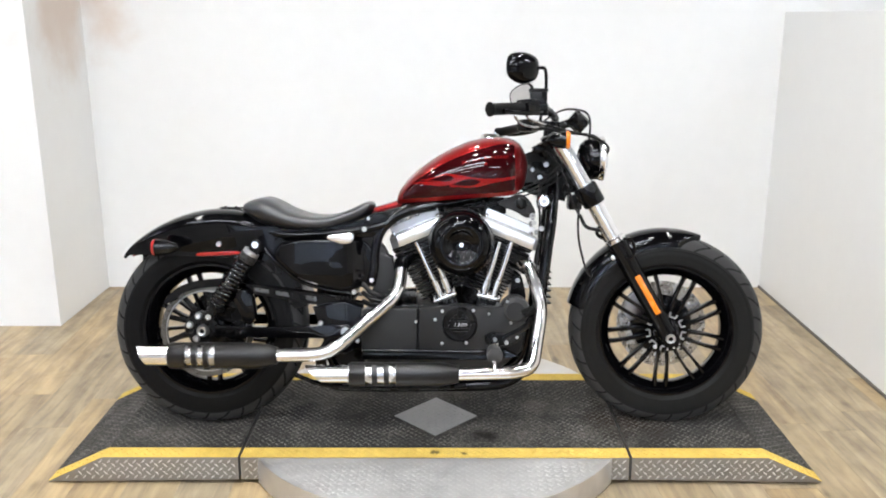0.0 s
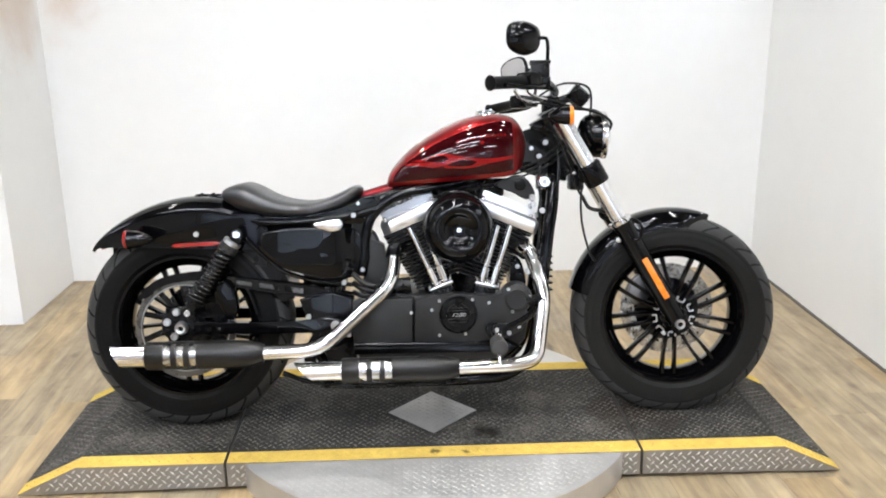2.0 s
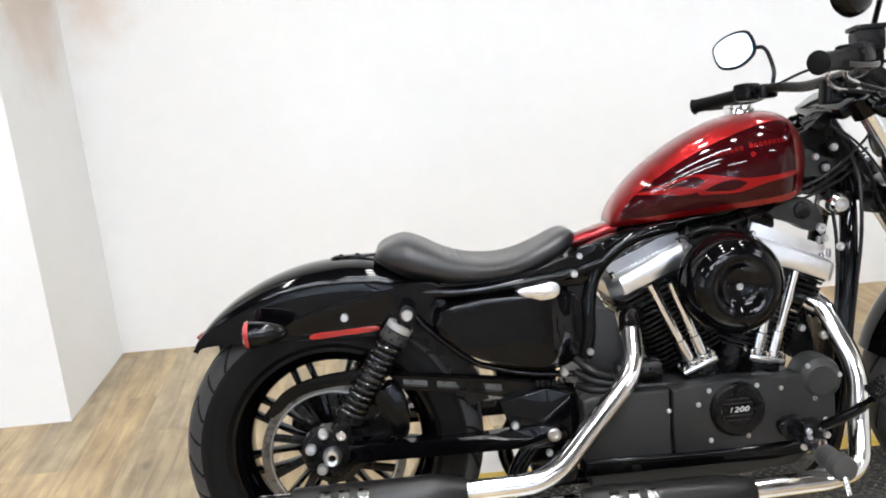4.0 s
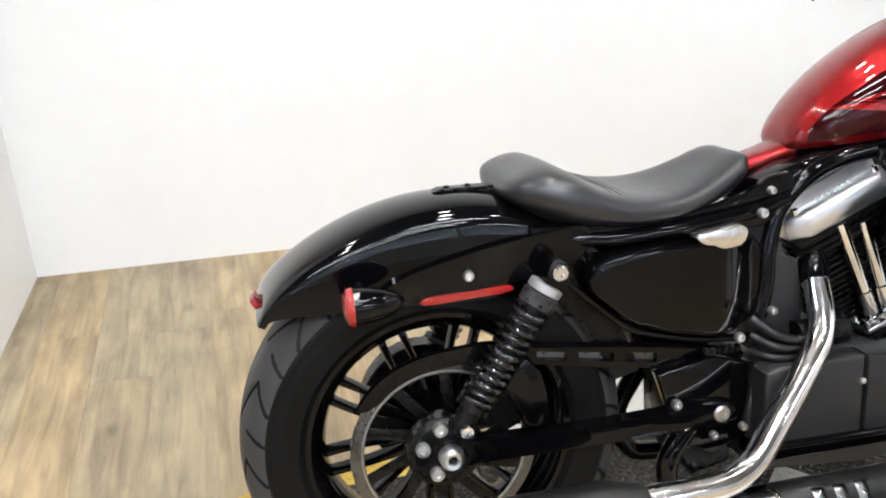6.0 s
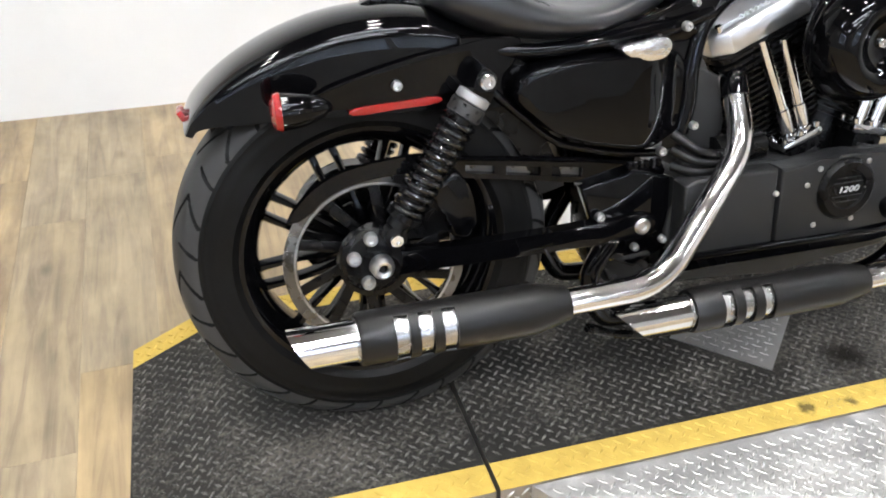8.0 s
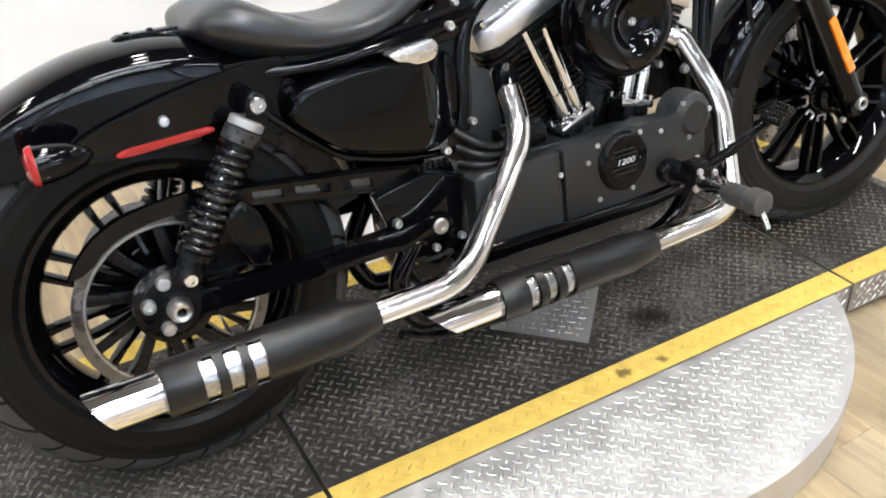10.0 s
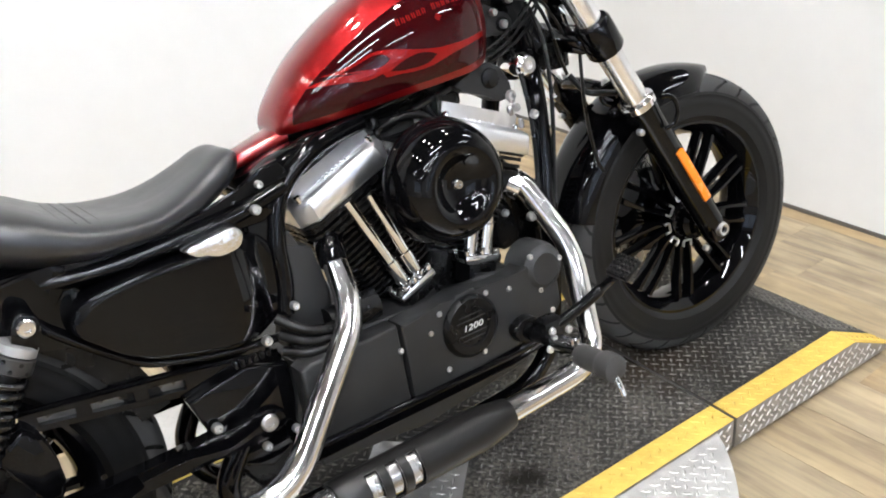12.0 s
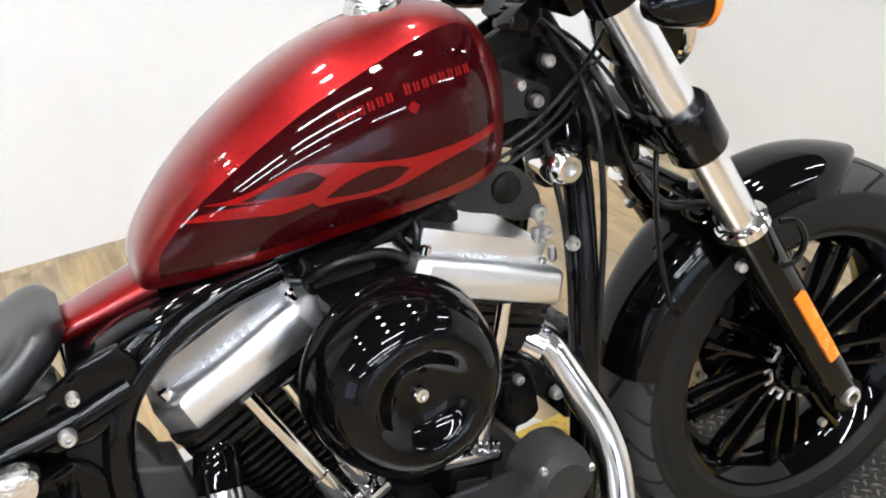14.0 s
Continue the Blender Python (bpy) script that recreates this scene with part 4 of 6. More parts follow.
# ---- engine ----
case = part("crankcase", prism([(-0.225, 0.395), (-0.10, 0.415), (0.02, 0.398), (0.09, 0.392), (0.16, 0.378), (0.27, 0.372), (0.30, 0.34), (0.285, 0.26), (0.22, 0.205), (-0.02, 0.185), (-0.22, 0.20), (-0.245, 0.30)], -0.130, 0.150, 0.008), WRINK, bike, "wrinkle black crankcase")
part("cam_cover", prism([(-0.052, 0.300), (-0.052, 0.405), (0.03, 0.407), (0.06, 0.416), (0.10, 0.416), (0.13, 0.405), (0.18, 0.402), (0.215, 0.415), (0.25, 0.405), (0.285, 0.36), (0.285, 0.318), (0.262, 0.293), (0.215, 0.275), (0.04, 0.266), (-0.052, 0.266)], -0.176, -0.128, 0.006), WRINK, case, "wrinkle black cam cover")
part("sprocket_cover", prism([(-0.236, 0.266), (-0.236, 0.398), (-0.215, 0.406), (-0.057, 0.405), (-0.057, 0.266)], -0.174, -0.128, 0.007), WRINK, case, "wrinkle black sprocket cover")
badge = part("badge", lathe([(0, -0.1825), (0.034, -0.1825), (0.036, -0.1865), (0.050, -0.1865), (0.056, -0.181), (0.058, -0.172), (0, -0.172)], (0.079, 0, 0.353), "y", 56), SATIN, case, "round black cover with raised rim")
for dz in (-0.022, -0.012, 0.013, 0.022):
    w = math.sqrt(0.033 ** 2 - dz * dz)
    part("badge_line", box((0.079, -0.1835, 0.353 + dz), (2 * w, 0.002, 0.0016)), WRINK, badge, smooth=False)


def text_ob(name, body, size, m, material, parent, depth=0.0008):
    cu = bpy.data.curves.new(name, "FONT")
    cu.body, cu.size, cu.extrude, cu.align_x, cu.align_y, cu.shear = body, size, depth, "CENTER", "CENTER", 0.25
    cu.offset = -0.0001
    tmp = bpy.data.objects.new(name, cu)
    scene.collection.objects.link(tmp)
    bpy.context.view_layer.update()
    me = bpy.data.meshes.new_from_object(tmp.evaluated_get(bpy.context.evaluated_depsgraph_get()))
    bpy.data.objects.remove(tmp)
    me.transform(m)
    return finish(name, me, material, parent, "raised bright figures", False)


text_ob("figures", "1200", 0.0152, Matrix.Translation((0.079, -0.1842, 0.353)) @ Matrix.Rotation(radians(90), 4, "X") @ Matrix.Scale(1.42, 4, (1, 0, 0)), FIGURE, badge)
for x in (0.042, 0.116):
    bolt((x, -0.1825, 0.353), 0.0026, 0.003, badge, STEELB, seg=10)
for x, z in ((-0.061, 0.362), (0.0, 0.369), (0.023, 0.396), (0.122, 0.398), (0.172, 0.387), (0.022, 0.292), (0.100, 0.294), (0.167, 0.298), (0.262, 0.312)):
    bolt((x, -0.174, z), 0.0052, 0.005, case, STEELB, seg=12, name="cover_screw")
timer = part("timer_cover", lathe([(0, -0.182), (0.030, -0.182), (0.034, -0.178), (0.044, -0.172), (0.048, -0.160), (0.048, -0.12), (0, -0.12)], (0.256, 0, 0.396), "y", 48), WRINK, case, "round wrinkle black timer cover")
for k in range(3):
    a = radians(130 - 120 * k)
    bolt((0.256 + 0.040 * math.cos(a), -0.172, 0.396 + 0.040 * math.sin(a)), 0.0052, 0.006, timer, STEELB, seg=12, name="cover_screw")

CRANK = Vector((0.088, 0, 0.300))


def cyl_m(a):
    return Matrix.Translation(CRANK) @ Matrix.Rotation(radians(a), 4, "Y")


def rounded_plate(bm, z0, z1, hx, hy, r=0.022, x_off=0.0, n=5):
    ring = []
    for cx, cy, a0 in ((hx - r, hy - r, 0), (-hx + r, hy - r, 90), (-hx + r, -hy + r, 180), (hx - r, -hy + r, 270)):
        for k in range(n):
            a = radians(a0 + 90 * k / (n - 1))
            ring.append((x_off + cx + r * math.cos(a), cy + r * math.sin(a)))
    add_prism(bm, ring, z0, z1, 0.0, "z")
    return bm


for a, name in ((-22.5, "rear_cylinder"), (22.5, "front_cylinder")):
    M = cyl_m(a)
    sgn = 1 if a > 0 else -1
    bm = bmesh.new()
    add_tube(bm, [(0, 0, 0.09), (0, 0, 0.345)], 0.058, 40)
    bm.transform(M)
    barrel = part(name, bm, SATIN, bike, "finned black engine cylinder")
    for k in range(13):
        z = 0.155 + 0.0118 * k
        grow = min(1.0, 0.84 + 0.018 * k)
        bm = rounded_plate(bmesh.new(), z, z + 0.0042, 0.092 * grow, 0.086 * grow, 0.03)
        bm.transform(M)
        part("cooling_fin", bm, SATIN, barrel)
    for k in range(3):
        bm = rounded_plate(bmesh.new(), 0.311 + 0.0125 * k, 0.318 + 0.0125 * k, 0.103, 0.098, 0.025)
        bm.transform(M)
        part("head_fin", bm, SATIN, barrel)
    # rocker box: a lower step and a domed lid
    bm = rounded_plate(bmesh.new(), 0.345, 0.350, 0.104, 0.100, 0.022)
    bm.transform(M)
    part("rocker_base", bm, SATIN, barrel)
    bm = bmesh.new()
    secs = []
    for z, hx, hy in ((0.350, 0.101, 0.090), (0.353, 0.102, 0.092), (0.383, 0.100, 0.090), (0.389, 0.097, 0.087), (0.393, 0.091, 0.081), (0.395, 0.080, 0.070)):
        ring = []
        ch = 0.027 if sgn < 0 else 0.012
        for sx, sy in ((1, 1), (-1, 1), (-1, -1), (1, -1)):
            pair = [(sx * (hx - ch), sy * hy), (sx * hx, sy * (hy - ch))]
            for px, py in (pair[::-1] if sx == sy else pair):
                ring.append(bm.verts.new((px + (0.010 if sgn > 0 else 0.0), py - 0.009, z)))
        secs.append(ring)
    for p, q in zip(secs, secs[1:]):
        for k in range(8):
            bm.faces.new((p[k], p[(k + 1) % 8], q[(k + 1) % 8], q[k]))
    bm.faces.new(secs[0])
    bm.faces.new(secs[-1])
    bm.transform(M)
    lid = part("rocker_cover", bm, ALU, barrel, "polished aluminium rocker cover")
    bm = bmesh.new()
    add_prism(bm, [(p.x, p.y) for p in (Vector((u * 0.080, v * 0.066 - 0.009)) for u, v in round_outline([(-1, -0.7), (-0.9, -0.98), (0.9, -0.98), (1, -0.7), (1, 0.7), (0.9, 0.98), (-0.9, 0.98), (-1, 0.7)], 4))], 0.394, 0.420, 0.006, "z")
    bm.transform(M)
    # rear lid's darker metal stands for the black tank mirrored in it
    part("rocker_lid", bm, CASTD if sgn < 0 else ALU, lid, "upper rocker lid")
    for bx, by in () if sgn > 0 else ((-0.055, -0.045), (0.0, -0.052), (0.055, -0.045), (-0.05, 0.03), (0.05, 0.03)):
        bm = lathe([(0.015, 0.416), (0.013, 0.428), (0.008, 0.429), (0.008, 0.434), (0, 0.434)], (bx, by, 0), "z", 16)
        bm.transform(M)
        part("boss", bm, CASTD, lid)
    for bx in () if sgn > 0 else (-0.028, 0.028):
        bm = box((bx, -0.02, 0.422), (0.006, 0.085, 0.010), 0.002)
        bm.transform(M)
        part("web", bm, CASTD, lid)
    for k in range(7):
        bm = box((-0.033 + 0.010 * k, -0.0790, 0.3945), (0.0040, 0.010, 0.006), 0.001)
        bm.transform(M)
        part("rib", bm, ALU, lid)
    for x in (-0.078, 0.078):
        bm = lathe([(0.007, 0.36), (0.007, 0.400), (0.004, 0.403), (0, 0.403)], (x, -0.078, 0), "z", 14)
        bm.transform(M)
        part("bolt", bm, CHROME, lid)
    # pushrod tubes and their chrome foot
    low = ((0.018, 0.045) if sgn < 0 else (0.156, 0.192))
    high = ((-0.062, -0.018) if sgn < 0 else (0.207, 0.247))
    for xl, xh in zip(low, high):
        zl = 0.430 if abs(xl - CRANK.x) > 0.06 else 0.442
        p0, p1 = Vector((xl, -0.090, zl)), Vector((xh, -0.094, 0.612))
        tb = part("pushrod_tube", add_tube(bmesh.new(), [p0, p0.lerp(p1, 0.30), p0.lerp(p1, 0.31), p1], [0.0130, 0.0130, 0.0108, 0.0108], 18), CHROME, barrel, "chrome pushrod tube")
        part("collar", add_tube(bmesh.new(), [p0.lerp(p1, 0.0), p0.lerp(p1, 0.06)], 0.0165, 18), CHROME, tb)
    c = Vector((sum(low) / 2, -0.088, 0.430))
    rot = Matrix.Rotation(radians(-24 if sgn < 0 else 15), 3, "Y")
    foot = part("lifter_block", box(c, (0.080, 0.050, 0.016), 0.005, rot), CHROME, barrel, "chrome lifter block cover")
    part("lifter_base", box(c + rot @ Vector((0, 0, -0.034)), (0.060, 0.046, 0.052), 0.004, rot), SATIN, barrel, "black lifter block")
    part("lifter_window", box(c + rot @ Vector((0, -0.0235, -0.038)), (0.040, 0.004, 0.026), 0.001, rot), WRINK, barrel)
    for u in (-0.034, 0.0, 0.034):
        for v in (-0.018, 0.018):
            q = rot @ Vector((u, v, 0.007))
            part("bolt", lathe([(0.0052, 0), (0.0052, 0.009), (0.0035, 0.011), (0, 0.011)], c + q, "z", 10), CHROME, foot)

# air cleaner
ac = part("air_cleaner", lathe([(0, -0.208), (0.016, -0.2083), (0.028, -0.2105), (0.036, -0.2145), (0.043, -0.2205), (0.049, -0.2262), (0.055, -0.2302), (0.062, -0.2320), (0.069, -0.2308), (0.076, -0.227), (0.083, -0.2215), (0.090, -0.213), (0.0965, -0.200), (0.1005, -0.186), (0.1025, -0.172), (0.103, -0.164), (0.1055, -0.161), (0.1065, -0.156), (0.1055, -0.151), (0.101, -0.148), (0.094, -0.145), (0.088, -0.130), (0, -0.125)], (0.083, 0, 0.611), "y", 96), BLACK, bike, "gloss black round air cleaner cover")
bolt((0.083, -0.208, 0.611), 0.0085, 0.0065, ac, CHROME)
part("inlet_body", add_tube(bmesh.new(), [(0.088, -0.14, 0.616), (0.088, -0.02, 0.600)], [0.05, 0.036], 24), SATIN, ac)

intake = part("intake_manifold", add_tube(bmesh.new(), [(-0.02, -0.005, 0.640), (0.02, -0.005, 0.632), (0.09, -0.005, 0.628), (0.156, -0.005, 0.632), (0.196, -0.005, 0.640)], [0.030, 0.033, 0.036, 0.033, 0.030], 24), SATIN, bike, "satin black intake manifold")
part("throttle_body", box((0.088, -0.060, 0.640), (0.105, 0.100, 0.095), 0.012), SATIN, intake, "satin black throttle body")
part("sensor_block", box((0.070, -0.030, 0.698), (0.085, 0.070, 0.030), 0.006), WRINK, intake)
part("breather_hose", tube([(0.03, -0.07, 0.70), (0.06, -0.085, 0.715), (0.11, -0.085, 0.712), (0.145, -0.07, 0.690)], 0.007, 10), CABLE, intake)
part("harness", tube([(-0.01, -0.05, 0.715), (0.03, -0.065, 0.700), (0.08, -0.070, 0.712), (0.13, -0.062, 0.722), (0.20, -0.055, 0.735)], 0.006, 10), CABLE, intake)
part("front_mount", prism(round_outline([(0.250, 0.415), (0.256, 0.500), (0.272, 0.508), (0.286, 0.490), (0.300, 0.430), (0.290, 0.415)], 3), -0.060, 0.060, 0.004), SATIN, bike, "satin black front engine mount")
bolt((0.272, -0.060, 0.480), 0.0075, 0.008, bike, STEELB, name="frame_bolt")
regulator = part("voltage_regulator", box((0.352, 0.0, 0.455), (0.030, 0.120, 0.130), 0.006), SATIN, bike, "black finned voltage regulator before the engine")
for k in range(6):
    part("regulator_fin", box((0.375, 0.0, 0.402 + 0.021 * k), (0.018, 0.110, 0.006), 0.001), SATIN, regulator)

# ---- exhaust ----
ex = part("front_exhaust_pipe", add_tube(bmesh.new(), fillet_path([(0.262, -0.048, 0.556), (0.303, -0.080, 0.540), (0.3435, -0.152, 0.408), (0.308, -0.222, 0.220), (0.24, -0.246, 0.213), (0.06, -0.254, 0.211)], (0.03, 0.05, 0.085, 0.03)), 0.0215, 32), PIPE, bike, "chrome front exhaust pipe")
part("front_port", add_tube(bmesh.new(), [(0.196, -0.010, 0.604), (0.235, -0.030, 0.580), (0.262, -0.048, 0.558), (0.284, -0.066, 0.540)], [0.046, 0.044, 0.038, 0.030], 24), SATIN, bike, "black front exhaust port")
part("rear_port", add_tube(bmesh.new(), [(-0.020, -0.010, 0.604), (-0.052, -0.026, 0.584), (-0.080, -0.045, 0.562)], [0.044, 0.040, 0.032], 24), SATIN, bike, "black rear exhaust port")
part("port_clamp", add_tube(bmesh.new(), [(0.258, -0.046, 0.558), (0.280, -0.062, 0.549), (0.294, -0.074, 0.542)], 0.0250, 24), SATIN, ex, "black clamp at the cylinder port")
part("port_flange", add_tube(bmesh.new(), [(0.285, -0.07, 0.538), (0.300, -0.085, 0.526)], 0.027, 20), CHROME, ex)
ex2 = part("rear_exhaust_pipe", add_tube(bmesh.new(), fillet_path([(-0.075, -0.040, 0.560), (-0.108, -0.090, 0.550), (-0.118, -0.152, 0.446), (-0.326, -0.268, 0.276), (-0.50, -0.268, 0.273)], (0.03, 0.05, 0.06)), 0.0215, 32), PIPE, bike, "chrome rear exhaust pipe")


part("pipe_clamp", add_tube(bmesh.new(), fillet_path([(-0.075, -0.040, 0.560), (-0.108, -0.090, 0.550), (-0.112, -0.108, 0.522)], (0.03,)), 0.0245, 28), BLACK, ex2, "black clamp at the cylinder port")


def muffler(name, x_front, x_back, tip, y, z, r, slots, label):
    """A black shield with three windows over a chrome core and a slash-cut tip."""
    core = part(name, add_tube(bmesh.new(), [(x_front - 0.06, y, z), (x_back - 0.004, y, z)], r - 0.006, 40), BRAKE, bike, label)
    xs = [(x_front, 0.0262), (x_front - 0.004, 0.0275), (x_front - 0.055, r - 0.001), (x_front - 0.07, r)]
    for c in slots:
        xs += [(c + 0.0105, r), (c - 0.0105, r)]
    xs += [(x_back + 0.004, r), (x_back, r - 0.002)]
    seg = 72
    bm = bmesh.new()
    rings = [[bm.verts.new((x, y + rr * math.cos(2 * math.pi * k / seg), z + rr * math.sin(2 * math.pi * k / seg))) for k in range(seg)] for x, rr in xs]
    for i, (a, b) in enumerate(zip(rings, rings[1:])):
        xm = (xs[i][0] + xs[i + 1][0]) / 2
        window = any(abs(xm - c) < 0.003 for c in slots)
        for k in range(seg):
            ang = 360 * (k + 0.5) / seg
            if window and (abs(ang - 176) < 62 or min(ang, 360 - ang) < 62):
                continue
            bm.faces.new((a[k], a[(k + 1) % seg], b[(k + 1) % seg], b[k]))
    bmesh.ops.recalc_face_normals(bm, faces=bm.faces)
    bmesh.ops.solidify(bm, geom=bm.faces, thickness=0.003)
    part("heat_shield", bm, MUFF, core, "satin black slotted heat shield")
    # tip, cut on a slant, hollow
    bm = bmesh.new()
    rt = r - 0.009
    seg = 40
    rows = []
    for rr, ends in ((rt, 0), (rt, 1), (rt - 0.003, 1), (rt - 0.003, 0.05)):
        row = []
        for k in range(seg):
            s = math.sin(2 * math.pi * k / seg)
            xe = (tip[0] + tip[1]) / 2 + (tip[0] - tip[1]) / 2 * s
            row.append(bm.verts.new((x_back + 0.01 + (xe - x_back - 0.01) * ends, y + rr * math.cos(2 * math.pi * k / seg), z + rr * s)))
        rows.append(row)
    for a, b in zip(rows, rows[1:]):
        for k in range(seg):
            bm.faces.new((a[k], a[(k + 1) % seg], b[(k + 1) % seg], b[k]))
    bm.faces.new(rows[-1])
    part("tip", bm, CHROME, core, "chrome slash-cut tip")
    return core


muffler("rear_muffler", -0.488, -0.820, (-0.922, -0.888), -0.268, 0.272, 0.0405, (-0.685, -0.721, -0.757), "slim rear muffler with satin black shield")
muffler("front_muffler", 0.075, -0.266, (-0.405, -0.345), -0.254, 0.210, 0.0375, (-0.131, -0.168, -0.205), "slim front muffler with satin black shield")

# ---- chassis ----
def pillow(out, rows):
    """An outline swelling to one side: rows of place along y and scale about its middle."""
    cx, cz = sum(p[0] for p in out) / len(out), sum(p[1] for p in out) / len(out)
    bm = bmesh.new()
    rings = [[bm.verts.new((cx + (x - cx) * k, y, cz + (z - cz) * k)) for x, z in out] for y, k in rows]
    n = len(out)
    for a, b in zip(rings, rings[1:]):
        for k in range(n):
            bm.faces.new((a[k], a[(k + 1) % n], b[(k + 1) % n], b[k]))
    bm.faces.new(rings[0])
    bm.faces.new(rings[-1])
    return bm


for s in (-1, 1):
    rail = part("upper_frame_rail", tube([(0.30, s * 0.030, 0.80), (0.10, s * 0.050, 0.745), (-0.03, s * 0.055, 0.726), (-0.11, s * 0.070, 0.712), (-0.170, s * 0.086, 0.684), (-0.196, s * 0.094, 0.640)], 0.0145, 14), BLACK, bike, "gloss black frame tube")
    part("seat_rail", tube([(-0.165, s * 0.100, 0.668), (-0.24, s * 0.108, 0.652), (-0.35, s * 0.112, 0.640), (-0.46, s * 0.108, 0.634), (-0.54, s * 0.098, 0.640), (-0.60, s * 0.086, 0.644)], 0.013, 12), BLACK, bike)
    part("down_tube", tube([(0.392, s * 0.030, 0.80), (0.384, s * 0.060, 0.72), (0.368, s * 0.082, 0.60), (0.350, s * 0.092, 0.47), (0.330, s * 0.098, 0.32), (0.300, s * 0.100, 0.205), (0.24, s * 0.100, 0.150), (0.14, s * 0.100, 0.135), (-0.10, s * 0.102, 0.133), (-0.30, s * 0.104, 0.136), (-0.355, s * 0.106, 0.155), (-0.375, s * 0.108, 0.23), (-0.33, s * 0.110, 0.31)], 0.0185, 18), BLACK, bike, "gloss black frame down tube")
part("backbone", tube([(0.37, 0, 0.86), (0.20, 0, 0.80), (0.0, 0, 0.745), (-0.18, 0, 0.70)], 0.024, 16), SATIN, bike)
neck = part("steering_head", add_tube(bmesh.new(), [(0.350, 0, 0.935), (0.357, 0, 0.922), (0.438, 0, 0.782), (0.447, 0, 0.766)], [0.036, 0.031, 0.031, 0.037], 28), SATIN, bike, "satin black steering head")
for s in (-1, 1):
    gus = part("gusset", prism(round_outline([(0.262, 0.870), (0.300, 0.866), (0.332, 0.848), (0.362, 0.832), (0.366, 0.812), (0.345, 0.800), (0.305, 0.806), (0.262, 0.800)], 3), s * 0.030, s * 0.046, 0.003), WRINK, bike, "grained black neck gusset")
    part("neck_web", prism([(0.25, 0.88), (0.345, 0.915), (0.44, 0.785), (0.43, 0.74), (0.33, 0.76), (0.25, 0.79)], s * 0.018, s * 0.028, 0.003), SATIN, bike)
for x, z in ((0.343, 0.820), (0.363, 0.862)):
    part("washer", lathe([(0, -0.049), (0.0125, -0.049), (0.0135, -0.047), (0.0135, -0.030), (0, -0.030)], (x, 0, z), "y", 20), SATIN, neck)
    bolt((x, -0.049, z), 0.0085, 0.008, neck, STEELB)
part("lock_lug", prism(round_outline([(0.318, 0.905), (0.330, 0.925), (0.352, 0.932), (0.362, 0.915), (0.345, 0.900)], 4), -0.05, -0.01, 0.003), BLACK, bike)
part("coil_bracket", prism(round_outline([(0.205, 0.738), (0.240, 0.752), (0.275, 0.764), (0.302, 0.752), (0.322, 0.722), (0.326, 0.700), (0.300, 0.688), (0.262, 0.708), (0.225, 0.722)], 4), -0.068, -0.030, 0.004), WRINK, bike, "grained black coil bracket")
part("coil_boss", lathe([(0, -0.076), (0.010, -0.076), (0.018, -0.072), (0.020, -0.066), (0.020, -0.05), (0, -0.05)], (0.281, 0, 0.735), "y", 24), SATIN, bike)
key = part("ignition_switch", lathe([(0.008, -0.094), (0.015, -0.094), (0.020, -0.090), (0.0245, -0.082), (0.0255, -0.070), (0.022, -0.055), (0.018, -0.02), (0.008, -0.02)], (0.354, 0, 0.743), "y", 32, True), CHROME, bike, "round chrome switch beside the neck")
part("key_slot", lathe([(0, -0.088), (0.009, -0.088), (0.009, -0.05), (0, -0.05)], (0.354, 0, 0.743), "y", 20), STEELB, key)
part("switch_body", box((0.362, -0.045, 0.742), (0.055, 0.05, 0.05), 0.008), SATIN, bike)
part("horn_box", box((0.460, -0.030, 0.738), (0.045, 0.06, 0.050), 0.008), SATIN, bike)
part("horn_cover", pillow(round_outline([(0.478, 0.830), (0.505, 0.822), (0.522, 0.790), (0.528, 0.755), (0.512, 0.745), (0.494, 0.775)], 4), ((-0.01, 1.0), (-0.04, 1.0), (-0.050, 0.9), (-0.054, 0.6))), CHROME, bike, "small chrome cover behind the fork")
for k, pts in enumerate((
        [(0.20, -0.045, 0.770), (0.26, -0.060, 0.778), (0.31, -0.070, 0.795), (0.36, -0.072, 0.822), (0.41, -0.07, 0.862), (0.45, -0.06, 0.900)],
        [(0.20, -0.045, 0.760), (0.27, -0.062, 0.768), (0.33, -0.070, 0.789), (0.38, -0.068, 0.820), (0.43, -0.06, 0.855)],
        [(0.22, -0.045, 0.750), (0.28, -0.060, 0.757), (0.34, -0.066, 0.780), (0.39, -0.062, 0.806), (0.43, -0.05, 0.84)],
        [(0.395, -0.065, 0.84), (0.398, -0.085, 0.79), (0.394, -0.098, 0.74), (0.388, -0.102, 0.66), (0.372, -0.105, 0.56), (0.360, -0.106, 0.48)],
        [(0.345, -0.05, 0.80), (0.338, -0.08, 0.745), (0.340, -0.092, 0.68), (0.336, -0.100, 0.60), (0.325, -0.105, 0.50)],
        [(0.375, -0.04, 0.90), (0.405, -0.065, 0.855), (0.428, -0.075, 0.800), (0.448, -0.07, 0.740), (0.470, -0.06, 0.70)],
        [(0.36, -0.035, 0.91), (0.40, -0.050, 0.88), (0.44, -0.062, 0.83), (0.470, -0.066, 0.77), (0.468, -0.06, 0.72)])):
    part("cable", tube(pts, (0.0030, 0.0028, 0.0030, 0.0042, 0.0040, 0.0036, 0.0028)[k], 8, 6), CABLE, bike)
